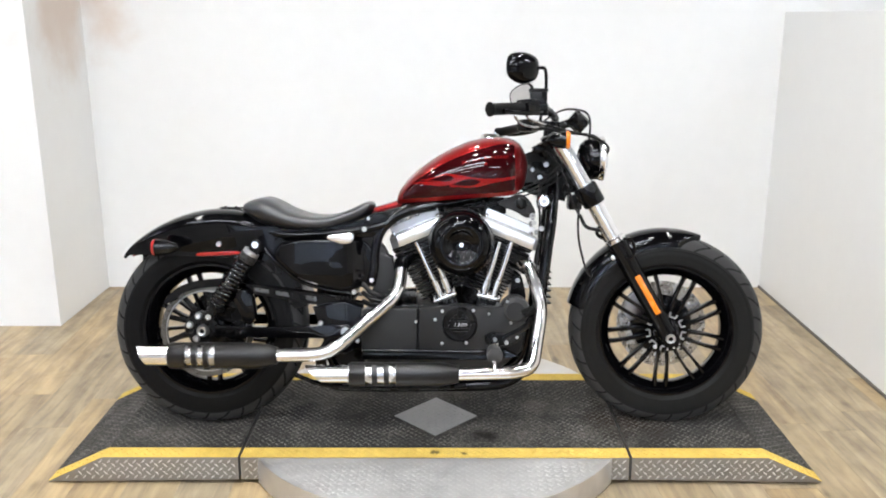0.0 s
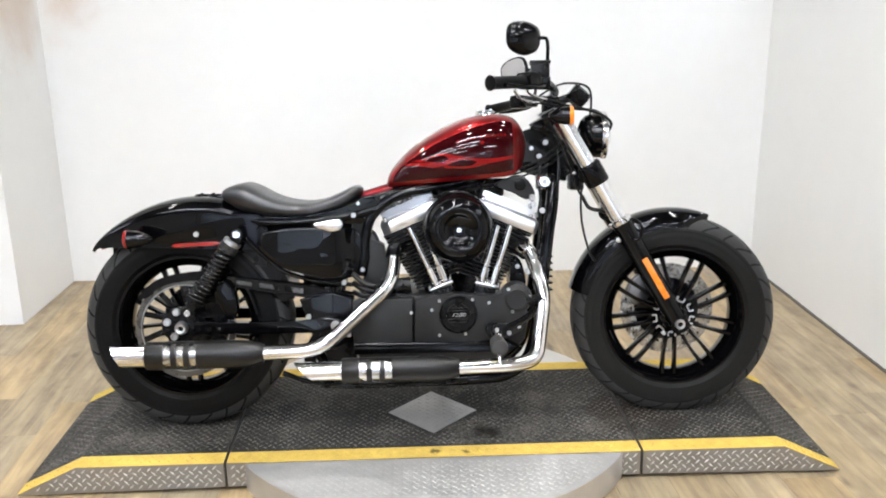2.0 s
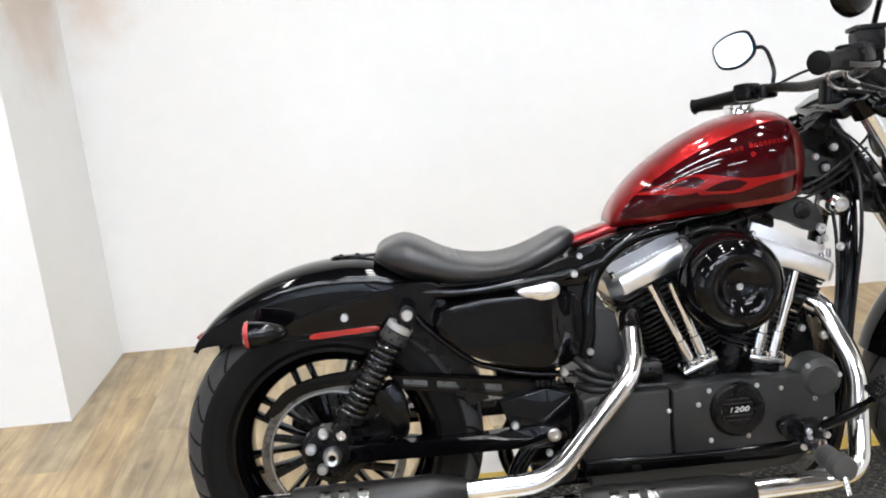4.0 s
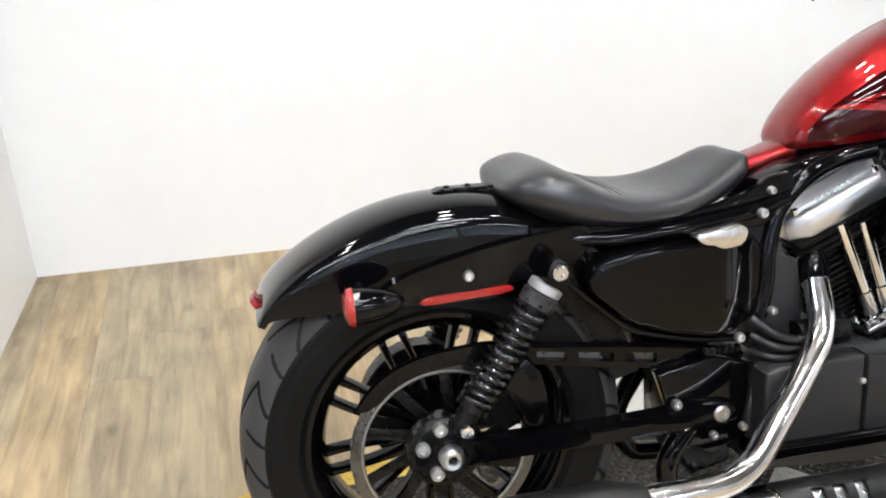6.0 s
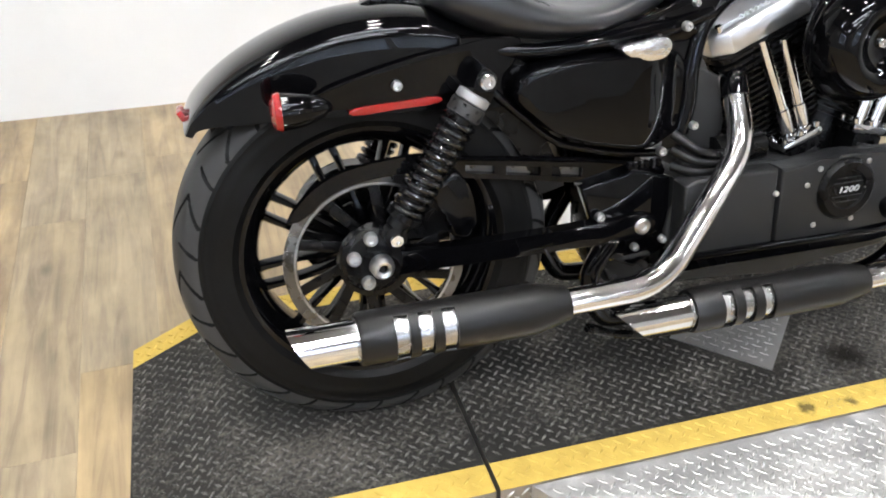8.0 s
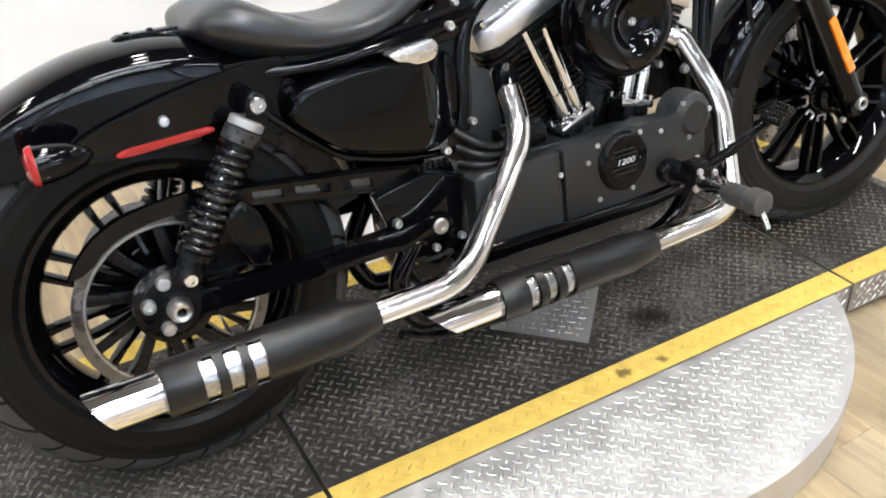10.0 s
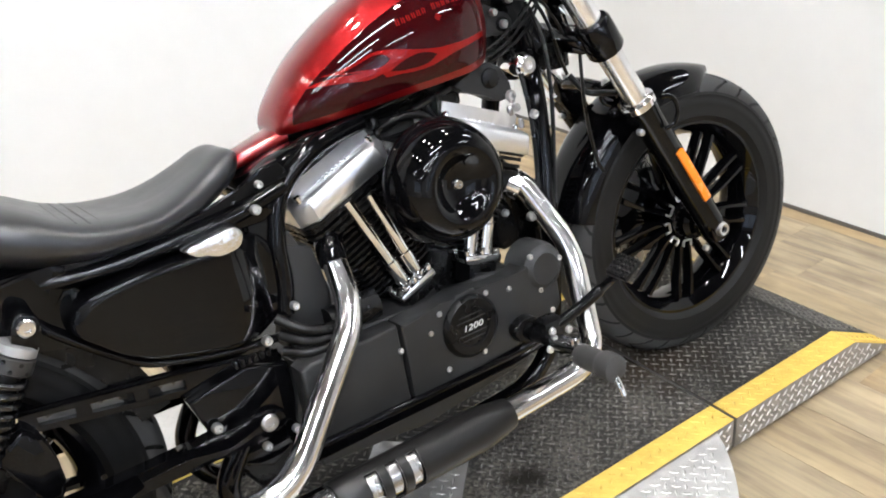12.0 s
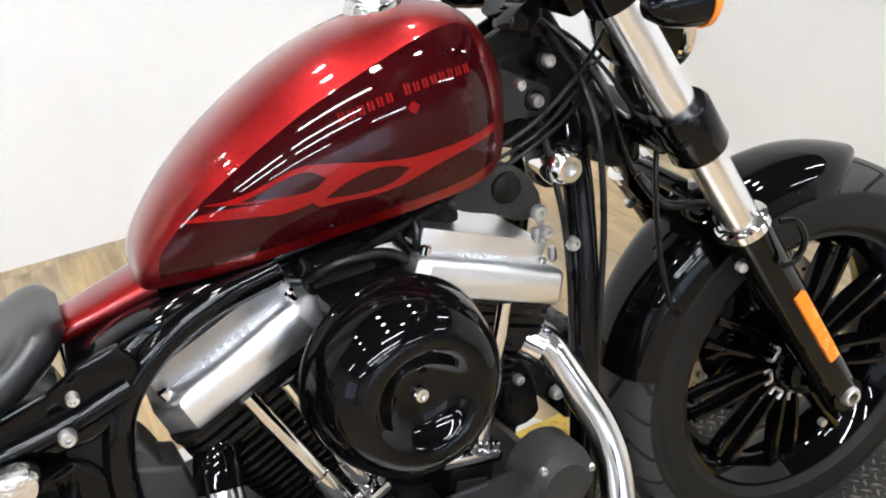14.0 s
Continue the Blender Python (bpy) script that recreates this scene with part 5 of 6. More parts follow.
for x, y, z in ((0.312, -0.072, 0.668), (0.318, -0.074, 0.690), (0.330, -0.076, 0.640)):
    part("hose_fitting", add_tube(bmesh.new(), [(x, y, z - 0.009), (x, y, z - 0.004), (x, y, z + 0.004), (x, y, z + 0.009)], [0.004, 0.0058, 0.0058, 0.004], 12), CASTD, bike)
for pts in ([(0.03, -0.030, 0.73), (0.04, -0.06, 0.715), (0.03, -0.075, 0.695), (0.045, -0.06, 0.675)], [(0.155, -0.04, 0.745), (0.165, -0.065, 0.725), (0.160, -0.07, 0.70), (0.170, -0.05, 0.68)]):
    part("spark_lead", tube(pts, 0.0045, 8), CABLE, bike)
for x, y, z, r in ((0.318, -0.07, 0.695, 0.010), (0.322, -0.075, 0.672, 0.008), (0.345, -0.095, 0.655, 0.009), (0.300, -0.10, 0.470, 0.009), (0.318, -0.055, 0.845, 0.007), (0.376, -0.066, 0.70, 0.006)):
    bolt((x, y, z), r, 0.010, bike, STEELB, name="frame_bolt")

part("frame_loop", tube([(0.002, -0.078, 0.728), (-0.076, -0.084, 0.714), (-0.137, -0.090, 0.686), (-0.178, -0.094, 0.644), (-0.196, -0.098, 0.584), (-0.200, -0.100, 0.523), (-0.211, -0.100, 0.471)], 0.016, 18), BLACK, bike, "gloss black frame loop behind the engine")
part("grey_cover", pillow(round_outline([(-0.194, 0.600), (-0.168, 0.592), (-0.150, 0.540), (-0.160, 0.490), (-0.192, 0.480), (-0.198, 0.54)], 4), ((-0.030, 1.0), (-0.086, 1.0), (-0.094, 0.9), (-0.097, 0.6))), GREYD, bike, "matt dark grey plastic cover behind the rear cylinder")
part("frame_side_plate", prism([(-0.60, 0.668), (-0.45, 0.660), (-0.30, 0.662), (-0.235, 0.680), (-0.205, 0.705), (-0.165, 0.712), (-0.150, 0.690), (-0.172, 0.645), (-0.21, 0.625), (-0.5, 0.622), (-0.6, 0.615)], -0.106, -0.092, 0.004), BLACK, bike, "gloss black frame side plate")
part("frame_casting", pillow(round_outline([(-0.095, 0.722), (-0.135, 0.720), (-0.180, 0.706), (-0.210, 0.688), (-0.218, 0.660), (-0.198, 0.642), (-0.176, 0.655), (-0.150, 0.680), (-0.105, 0.702)], 4), ((0.04, 1.0), (-0.070, 1.0), (-0.082, 0.94), (-0.088, 0.8), (-0.090, 0.5))), BLACK, bike, "gloss black frame casting under the tank tail")
part("coil_box", box((0.085, 0.0, 0.725), (0.30, 0.07, 0.055), 0.008), SATIN, bike, "satin black box under the tank")
for k, pts in enumerate(([(0.13, -0.035, 0.740), (0.06, -0.050, 0.732), (-0.02, -0.058, 0.722), (-0.09, -0.070, 0.708), (-0.150, -0.082, 0.684)],
                         [(0.10, -0.045, 0.738), (0.02, -0.055, 0.727), (-0.05, -0.064, 0.716), (-0.115, -0.076, 0.697)],
                         [(0.02, -0.045, 0.735), (0.035, -0.06, 0.715), (0.02, -0.06, 0.69)], [(0.16, -0.045, 0.735), (0.145, -0.06, 0.715), (0.16, -0.06, 0.69)])):
    part("conduit", tube(pts, 0.0075 if k < 2 else 0.005, 10, 6), CABLE, bike)

# side cover, oil tank and the black boxes behind it
SC = [(-0.500, 0.611), (-0.455, 0.620), (-0.411, 0.624), (-0.343, 0.624), (-0.262, 0.622), (-0.222, 0.608), (-0.202, 0.572), (-0.199, 0.532), (-0.207, 0.494), (-0.232, 0.466), (-0.290, 0.457), (-0.356, 0.470), (-0.406, 0.484), (-0.458, 0.507), (-0.497, 0.540), (-0.522, 0.566), (-0.520, 0.594)]


def side_cover(out):
    """A nearly flat shell that turns in towards its front edge."""
    cx, cz = sum(p[0] for p in out) / len(out), sum(p[1] for p in out) / len(out)
    bm = bmesh.new()
    rings = [[bm.verts.new((x, -0.088, z)) for x, z in out]]
    for k in (1.0, 0.998, 0.995, 0.990, 0.982, 0.970, 0.95, 0.90, 0.84, 0.76, 0.66, 0.52, 0.38, 0.24, 0.10):
        ring = []
        for x0, z0 in out:
            x, z = cx + (x0 - cx) * k, cz + (z0 - cz) * k
            deep = 0.050 - 6.5 * max(0.0, x + 0.315) ** 2 - 1.2 * max(0.0, -0.43 - x) ** 2 - 1.6 * max(0.0, 0.53 - z) ** 2
            ring.append(bm.verts.new((x, -0.100 - max(0.006, deep) * (1 - k ** 60), z)))
        rings.append(ring)
    n = len(out)
    for a, b in zip(rings, rings[1:]):
        for k in range(n):
            bm.faces.new((a[k], a[(k + 1) % n], b[(k + 1) % n], b[k]))
    bm.faces.new(rings[0])
    bm.faces.new(rings[-1])
    return bm


cover = part("oil_tank_cover", side_cover(round_outline(SC, 5)), BLACK, bike, "gloss black side cover")
part("cover_trim", pillow(round_outline([(-0.352, 0.632), (-0.305, 0.642), (-0.270, 0.645), (-0.258, 0.630), (-0.272, 0.610), (-0.318, 0.610)], 4), ((-0.128, 1.0), (-0.143, 1.0), (-0.149, 0.9), (-0.151, 0.6))), TRIM, cover, "bright uneven side cover trim")
for s in (-1, 1):
    part("support_tube", tube([(-0.556, s * 0.106, 0.590), (-0.535, s * 0.112, 0.566), (-0.452, s * 0.112, 0.492), (-0.400, s * 0.112, 0.470), (-0.330, s * 0.112, 0.452), (-0.262, s * 0.112, 0.444), (-0.215, s * 0.112, 0.44)], 0.0070, 12), BLACK, bike)
part("oil_tank", box((-0.36, 0.0, 0.565), (0.27, 0.17, 0.15), 0.02), SATIN, bike, "satin black oil tank")
part("battery_box", box((-0.330, 0.02, 0.455), (0.13, 0.15, 0.09), 0.01), SATIN, bike)
part("frame_web", prism([(-0.235, 0.64), (-0.175, 0.66), (-0.178, 0.60), (-0.196, 0.545), (-0.196, 0.48), (-0.232, 0.47), (-0.240, 0.56)], -0.100, -0.085, 0.002), PANEL, bike, "dark grey frame web")
part("rear_engine_mount", prism([(-0.185, 0.58), (-0.140, 0.56), (-0.125, 0.48), (-0.13, 0.42), (-0.22, 0.41), (-0.205, 0.46)], -0.100, -0.04, 0.006), WRINK, bike)
for k in range(3):
    part("hose", tube([(-0.235, -0.120, 0.475 - 0.028 * k), (-0.205, -0.146, 0.452 - 0.020 * k), (-0.165, -0.146, 0.438 - 0.014 * k), (-0.110, -0.120, 0.434 - 0.010 * k)], 0.0085, 10), CABLE, bike)
part("starter_housing", add_tube(bmesh.new(), [(-0.150, -0.115, 0.432), (-0.06, -0.115, 0.436)], 0.026, 24), SATIN, bike)
part("gearbox_tail", prism([(-0.335, 0.345), (-0.30, 0.350), (-0.235, 0.31), (-0.235, 0.19), (-0.31, 0.175), (-0.335, 0.22)], -0.07, 0.08, 0.008), SATIN, bike, "satin black gearbox end")
arc = [radians(a) for a in range(14, 52, 4)]
out = [(-0.752 + 0.345 * math.cos(a), 0.316 + 0.345 * math.sin(a)) for a in arc] + [(-0.752 + 0.331 * math.cos(a), 0.316 + 0.331 * math.sin(a)) for a in reversed(arc)]
inner = part("inner_fender", prism(out, -0.086, 0.086), SATIN, bike, "satin black inner fender")
# black flanges added over the tyre's shoulder, which lies in the dark there
for s in (-1, 1):
    out = [(-0.752 + 0.345 * math.cos(a), 0.316 + 0.345 * math.sin(a)) for a in arc] + [(-0.752 + 0.296 * math.cos(a), 0.316 + 0.296 * math.sin(a)) for a in reversed(arc)]
    part("flange", prism(out, s * 0.0865, s * 0.0890), SATIN, inner)

# swingarm, belt guard and shocks
for s in (-1, 1):
    arm = part("swingarm", prism(round_outline([(-0.785, 0.318), (-0.760, 0.347), (-0.700, 0.342), (-0.55, 0.336), (-0.40, 0.338), (-0.30, 0.345), (-0.262, 0.330), (-0.275, 0.300), (-0.38, 0.300), (-0.55, 0.302), (-0.70, 0.304), (-0.765, 0.302)], 3), s * 0.108, s * 0.136, 0.006), BLACK, bike, "gloss black swingarm")
    lo, hi = Vector((-0.722, s * 0.140, 0.388)), Vector((-0.573, s * 0.142, 0.607))
    d = (hi - lo).normalized()
    shock = part("shock_absorber", add_tube(bmesh.new(), [lo, lo.lerp(hi, 0.35), lo.lerp(hi, 0.36), lo.lerp(hi, 0.88)], [0.020, 0.020, 0.019, 0.019], 20), SATIN, bike, "black coil-over rear shock")
    a1 = d.orthogonal().normalized()
    a2 = d.cross(a1)
    coil, turns = [], 12.5
    n = int(turns * 20)
    for k in range(n + 1):
        f = k / n
        c = lo.lerp(hi, 0.09 + 0.66 * f)
        coil.append(c + (a1 * math.cos(2 * math.pi * turns * f) + a2 * math.sin(2 * math.pi * turns * f)) * 0.0245)
    part("spring", add_tube(bmesh.new(), coil, 0.0052, 9), SPRING, shock, "black coil spring")
    part("preload_collar", add_tube(bmesh.new(), [lo.lerp(hi, 0.755), lo.lerp(hi, 0.765), lo.lerp(hi, 0.84), lo.lerp(hi, 0.85)], [0.025, 0.0285, 0.0285, 0.025], 28), GREYD, shock, "black preload collar")
    for row in (0.780, 0.822):
        for k in range(8):
            out_n = a1 * math.cos(k * math.pi / 4 + row * 9) + a2 * math.sin(k * math.pi / 4 + row * 9)
            c = lo.lerp(hi, row)
            part("collar_hole", add_tube(bmesh.new(), [c + out_n * 0.0265, c + out_n * 0.0289], 0.0032, 8), CABLE, shock)
    part("collar_ring", add_tube(bmesh.new(), [lo.lerp(hi, 0.85), lo.lerp(hi, 0.856), lo.lerp(hi, 0.90), lo.lerp(hi, 0.908)], [0.024, 0.027, 0.027, 0.022], 28), GREY, shock, "dull grey collar ring")
    part("spring_seat", add_tube(bmesh.new(), [lo.lerp(hi, 0.06), lo.lerp(hi, 0.10)], 0.029, 24), SATIN, shock)
    part("upper_eye", prism(round_outline([(hi.x - 0.026, hi.z - 0.040), (hi.x - 0.017, hi.z + 0.004), (hi.x - 0.002, hi.z + 0.019), (hi.x + 0.017, hi.z + 0.006), (hi.x + 0.012, hi.z - 0.020), (hi.x - 0.006, hi.z - 0.044)], 4), s * 0.124, s * 0.158, 0.004), BLACK, shock)
    part("lower_eye", add_tube(bmesh.new(), [lo + Vector((-0.006, -s * 0.012, -0.012)), lo + Vector((-0.006, s * 0.016, -0.012))], 0.018, 20), SATIN, shock)
    if s < 0:
        bolt((hi.x, -0.158, hi.z), 0.0125, 0.010, shock, CHROME)
        bolt((lo.x - 0.006, -0.156, lo.z - 0.014), 0.0115, 0.010, shock, CHROME)
for x, z in ((-0.766, 0.374), (-0.795, 0.344), (-0.775, 0.300)):
    bolt((x, -0.136, z), 0.0115, 0.012, bike, STEELB, name="caliper_bolt")
part("axle_carrier", lathe([(0, -0.138), (0.046, -0.136), (0.054, -0.128), (0.054, -0.106), (0, -0.106)], (-0.762, 0, 0.332), "y", 36), SATIN, bike)
part("rear_caliper", prism(round_outline([(-0.665, 0.43), (-0.625, 0.462), (-0.60, 0.44), (-0.588, 0.38), (-0.598, 0.345), (-0.628, 0.352), (-0.632, 0.395)], 4), -0.128, -0.082, 0.008), BLACK, bike, "gloss black rear brake caliper")
part("disc_guard", prism(round_outline([(-0.890, 0.408), (-0.868, 0.438), (-0.836, 0.464), (-0.790, 0.482), (-0.735, 0.490), (-0.668, 0.492), (-0.640, 0.478), (-0.672, 0.466), (-0.735, 0.464), (-0.790, 0.456), (-0.828, 0.440), (-0.858, 0.416)], 4), -0.116, -0.102, 0.004), BLACK, bike, "curved black guard over the rear disc")
part("brake_bracket", prism(round_outline([(-0.712, 0.352), (-0.640, 0.350), (-0.592, 0.362), (-0.590, 0.410), (-0.606, 0.448), (-0.655, 0.452), (-0.690, 0.430), (-0.712, 0.395)], 4), -0.103, -0.088, 0.003), SATIN, bike, "black brake caliper bracket")
def guard_z(x, f):
    """The guard's height at x, from its lower (0) to its upper (1) edge."""
    lo = np.interp(x, (-0.618, -0.40, -0.285, -0.235), (0.444, 0.406, 0.374, 0.360))
    hi = np.interp(x, (-0.618, -0.40, -0.285, -0.235), (0.472, 0.442, 0.420, 0.409))
    return float(lo + (hi - lo) * f)


edges = [-0.618, -0.595, -0.545, -0.525, -0.465, -0.445, -0.390, -0.285]
guard = part("belt_guard", prism([(-0.39, guard_z(-0.39, 0)), (-0.285, guard_z(-0.285, 0)), (-0.235, guard_z(-0.235, 0)), (-0.235, guard_z(-0.235, 1)), (-0.285, guard_z(-0.285, 1)), (-0.39, guard_z(-0.39, 1))], -0.100, -0.086), BLACK, bike, "black slotted belt guard")
for f0, f1 in ((0, 0.28), (0.74, 1)):
    part("guard_bar", prism([(-0.618, guard_z(-0.618, f0)), (-0.39, guard_z(-0.39, f0)), (-0.39, guard_z(-0.39, f1)), (-0.618, guard_z(-0.618, f1))], -0.100, -0.086), BLACK, guard)
for x0, x1 in zip(edges[0:6:2], edges[1:7:2]):
    part("guard_rib", prism([(x0, guard_z(x0, 0.28)), (x1, guard_z(x1, 0.28)), (x1, guard_z(x1, 0.74)), (x0, guard_z(x0, 0.74))], -0.100, -0.086), BLACK, guard)
part("guard_back", prism([(-0.612, guard_z(-0.612, 0.05)), (-0.39, guard_z(-0.39, 0.05)), (-0.39, guard_z(-0.39, 0.95)), (-0.612, guard_z(-0.612, 0.95))], -0.086, -0.082), BRAKED, guard, "dull steel strip behind the slots")
part("guard_rail", tube([(x, -0.094, guard_z(x, 1.0) + 0.002) for x in (-0.618, -0.5, -0.40, -0.34, -0.285, -0.238)], 0.005, 8), BLACK, guard)
for x, z, r in ((-0.372, 0.350, 0.0085), (-0.292, 0.322, 0.0145), (-0.305, 0.285, 0.007), (-0.252, 0.292, 0.007), (-0.262, 0.452, 0.008), (-0.205, 0.49, 0.007), (-0.228, 0.655, 0.008), (-0.214, 0.690, 0.006)):
    bolt((x, -0.130, z), r, 0.011, bike, STEELB, name="frame_bolt")
part("pivot_plate", prism([(-0.40, 0.40), (-0.30, 0.42), (-0.235, 0.40), (-0.235, 0.27), (-0.30, 0.24), (-0.36, 0.27)], -0.122, -0.095, 0.005), BLACK, bike, "gloss black swingarm pivot plate")
for k in range(6):
    part("tooth", box((-0.318 + 0.011 * k, -0.128, 0.432), (0.006, 0.012, 0.012), 0.0015), SATIN, bike)
part("clip_tag", box((-0.330, -0.10, 0.262), (0.010, 0.004, 0.024), 0.001), YEL, bike, "small yellow cable tag")
part("muffler_bracket", tube([(-0.44, -0.240, 0.205), (-0.36, -0.230, 0.172), (-0.25, -0.225, 0.160), (-0.05, -0.225, 0.160), (0.10, -0.225, 0.165)], 0.008, 10), SATIN, bike)
part("lower_cover", prism([(-0.235, 0.262), (0.225, 0.268), (0.27, 0.245), (0.16, 0.235), (-0.24, 0.235)], -0.165, -0.10, 0.004), BLACK, bike)

part("lower_rail", tube([(-0.232, -0.172, 0.268), (-0.12, -0.174, 0.2665), (0.05, -0.174, 0.264), (0.16, -0.172, 0.262), (0.225, -0.160, 0.258)], 0.0075, 14), BLACK, bike, "gloss black rail under the engine cases")

# foot controls
peg_mount = part("peg_mount", prism(round_outline([(0.160, 0.318), (0.190, 0.330), (0.212, 0.318), (0.206, 0.292), (0.182, 0.280), (0.162, 0.296)], 4), -0.196, -0.135, 0.004), SATIN, bike)
part("peg_arm", tube([(0.186, -0.180, 0.304), (0.188, -0.215, 0.304), (0.188, -0.262, 0.304)], 0.015, 14), SATIN, peg_mount)
part("arm_joint", box((0.200, -0.238, 0.318), (0.044, 0.040, 0.036), 0.008), SATIN, peg_mount)
for bx, by, bz in ((0.186, -0.262, 0.322), (0.222, -0.262, 0.312), (0.176, -0.262, 0.292)):
    bolt((bx, by, bz), 0.0068, 0.006, peg_mount, STEELB, seg=12)
clevis = part("peg_clevis", box((0.186, -0.300, 0.304), (0.026, 0.072, 0.026), 0.007), CHROME, peg_mount, "chrome footpeg clevis")
for dz in (-0.013, 0.013):
    part("clevis_pin", lathe([(0.009, 0), (0.009, 0.006 * (1 if dz > 0 else -1)), (0.005, 0.008 * (1 if dz > 0 else -1)), (0, 0.008 * (1 if dz > 0 else -1))], (0.186, -0.318, 0.304 + dz), "z", 16), CHROME, clevis)
peg = part("footpeg", lathe([(0, -0.424), (0.017, -0.424), (0.0225, -0.421), (0.0235, -0.412), (0.0235, -0.396), (0.0205, -0.391), (0.0195, -0.385), (0.0205, -0.360), (0.0200, -0.342), (0.0150, -0.335), (0, -0.335)], (0.178, 0, 0.304), "y", 28), PEG, bike, "worn black rubber footpeg")
part("peg_feeler", tube([(0.176, -0.418, 0.292), (0.176, -0.428, 0.276), (0.176, -0.434, 0.262)], 0.0052, 12), CHROME, peg, "bright peg feeler")
pedal = part("brake_pedal", tube([(0.205, -0.245, 0.318), (0.236, -0.262, 0.336), (0.262, -0.276, 0.353), (0.284, -0.290, 0.372), (0.292, -0.312, 0.392), (0.290, -0.338, 0.412)], [0.0105] * 24 + [0.0085] * 17, 12), BLACK, bike, "gloss black brake pedal")
pad_m = Matrix.Rotation(radians(-28), 3, "Y") @ Matrix.Rotation(radians(12), 3, "X")
pad_c = Vector((0.284, -0.352, 0.424))
pad = part("pedal_pad", box(pad_c, (0.044, 0.042, 0.010), 0.003, pad_m), RUBBER, pedal, "knobbed rubber pedal pad")
for i in range(5):
    for j in range(5):
        q = pad_m @ Vector((-0.0175 + 0.00875 * i, -0.0165 + 0.00825 * j, 0.007))
        part("knob", box(pad_c + q, (0.0052, 0.0052, 0.006), 0.001, pad_m), CABLE, pad)
stand = part("side_stand", tube([(-0.02, 0.11, 0.15), (0.03, 0.16, 0.12), (0.04, 0.21, 0.06), (0.05, 0.235, 0.048)], 0.011, 12), BLACK, bike, "black side stand")
part("stand_foot", box((0.055, 0.240, 0.047), (0.05, 0.03, 0.012), 0.003), BLACK, stand)

# ---- front end ----
def fork_at(z, s, y=0.126):
    return Vector((0.772 - (z - 0.312) * 0.5774, s * y, z))


for s in (-1, 1):
    leg = part("fork_leg", front(add_tube(bmesh.new(), [fork_at(0.285, s), fork_at(0.292, s), fork_at(0.36, s), fork_at(0.60, s), fork_at(0.625, s)], [0.022, 0.029, 0.030, 0.031, 0.033], 28)), BLACK, bike, "gloss black lower fork leg")
    part("fork_tube", front(add_tube(bmesh.new(), [fork_at(0.62, s), fork_at(0.955, s)], 0.0245, 32)), FORKC, leg, "bright chrome fork tube")
    part("dust_seal", front(add_tube(bmesh.new(), [fork_at(0.620, s), fork_at(0.623, s), fork_at(0.633, s), fork_at(0.637, s)], [0.031, 0.0345, 0.0345, 0.028], 28)), CHROME, leg, "bright seal ring")
    part("fender_mount", front(prism([(0.560, 0.652), (0.610, 0.645), (0.640, 0.585), (0.628, 0.555), (0.590, 0.575), (0.565, 0.61)], s * 0.092, s * 0.112, 0.004)), BLACK, leg)
    a, b = fork_at(0.514, s), fork_at(0.391, s)
    ax = (a - b).normalized()
    up = Matrix((ax, Vector((0, 1, 0)), ax.cross(Vector((0, 1, 0))))).transposed()
    part("fork_reflector", front(box((a + b) / 2 + Vector((0.004, s * 0.031, 0.003)), ((a - b).length, 0.010, 0.019), 0.003, up)), ORANGE, leg, "long orange fork reflector")
    part("axle_clamp", front(add_tube(bmesh.new(), [(0.772, s * 0.098, 0.312), (0.772, s * 0.151, 0.312)], 0.026, 24)), BLACK, leg)
    bolt_p = fork_at(0.345, s)
    part("pinch_bolt", front(lathe([(0.006, 0), (0.006, -0.008), (0, -0.009)], (bolt_p.x - 0.03, s * 0.151, 0.285), "y", 12)), STEELB, leg)
lower = bmesh.new()
add_box(lower, (fork_at(0.772, 1).x - 0.018, 0, 0.768), (0.050, 0.25, 0.034), 0.010, Matrix.Rotation(radians(-30), 3, "Y"))
for s in (-1, 1):
    add_tube(lower, [fork_at(0.742, s), fork_at(0.747, s), fork_at(0.797, s), fork_at(0.802, s)], [0.033, 0.0365, 0.0365, 0.033], 28)
part("lower_triple_clamp", front(lower), BLACK, bike, "gloss black lower fork clamp")
upper = bmesh.new()
add_box(upper, (fork_at(0.955, 1).x - 0.018, 0, 0.952), (0.07, 0.26, 0.030), 0.010, Matrix.Rotation(radians(-30), 3, "Y"))
for s in (-1, 1):
    add_tube(upper, [fork_at(0.935, s), fork_at(0.968, s)], 0.034, 28)
part("upper_triple_clamp", front(upper), BLACK, bike, "gloss black upper fork clamp")
part("riser", front(add_tube(bmesh.new(), [(0.385, 0, 0.955), (0.388, 0, 1.005)], 0.028, 20)), BLACK, bike)


def front_fender():
    bm = bmesh.new()
    rows = []
    for k in range(41):
        a = radians(165 - 94 * k / 40)
        R = 0.337 + 0.006 * math.sin(math.pi * k / 40)
        f = (40 - k) / 8
        taper = 0.93 if f > 1 else 0.93 * max(0.28, math.sin(math.pi / 2 * f) ** 0.5)
        row = []
        for j in range(17):
            t = -1 + 2 * j / 16
            y = 0.078 * taper * math.sin(t * math.pi / 2)
            drop = 0.060 * taper * (1 - math.cos(t * math.pi / 2)) ** 1.25
            row.append(bm.verts.new((0.772 + (R - drop) * math.cos(a), y, 0.312 + (R - drop) * math.sin(a))))
        rows.append(row)
    for a, b in zip(rows, rows[1:]):
        for j in range(16):
            bm.faces.new((a[j], a[j + 1], b[j + 1], b[j]))
    bmesh.ops.recalc_face_normals(bm, faces=bm.faces)
    bmesh.ops.solidify(bm, geom=bm.faces, thickness=0.003)
    return front(bm)


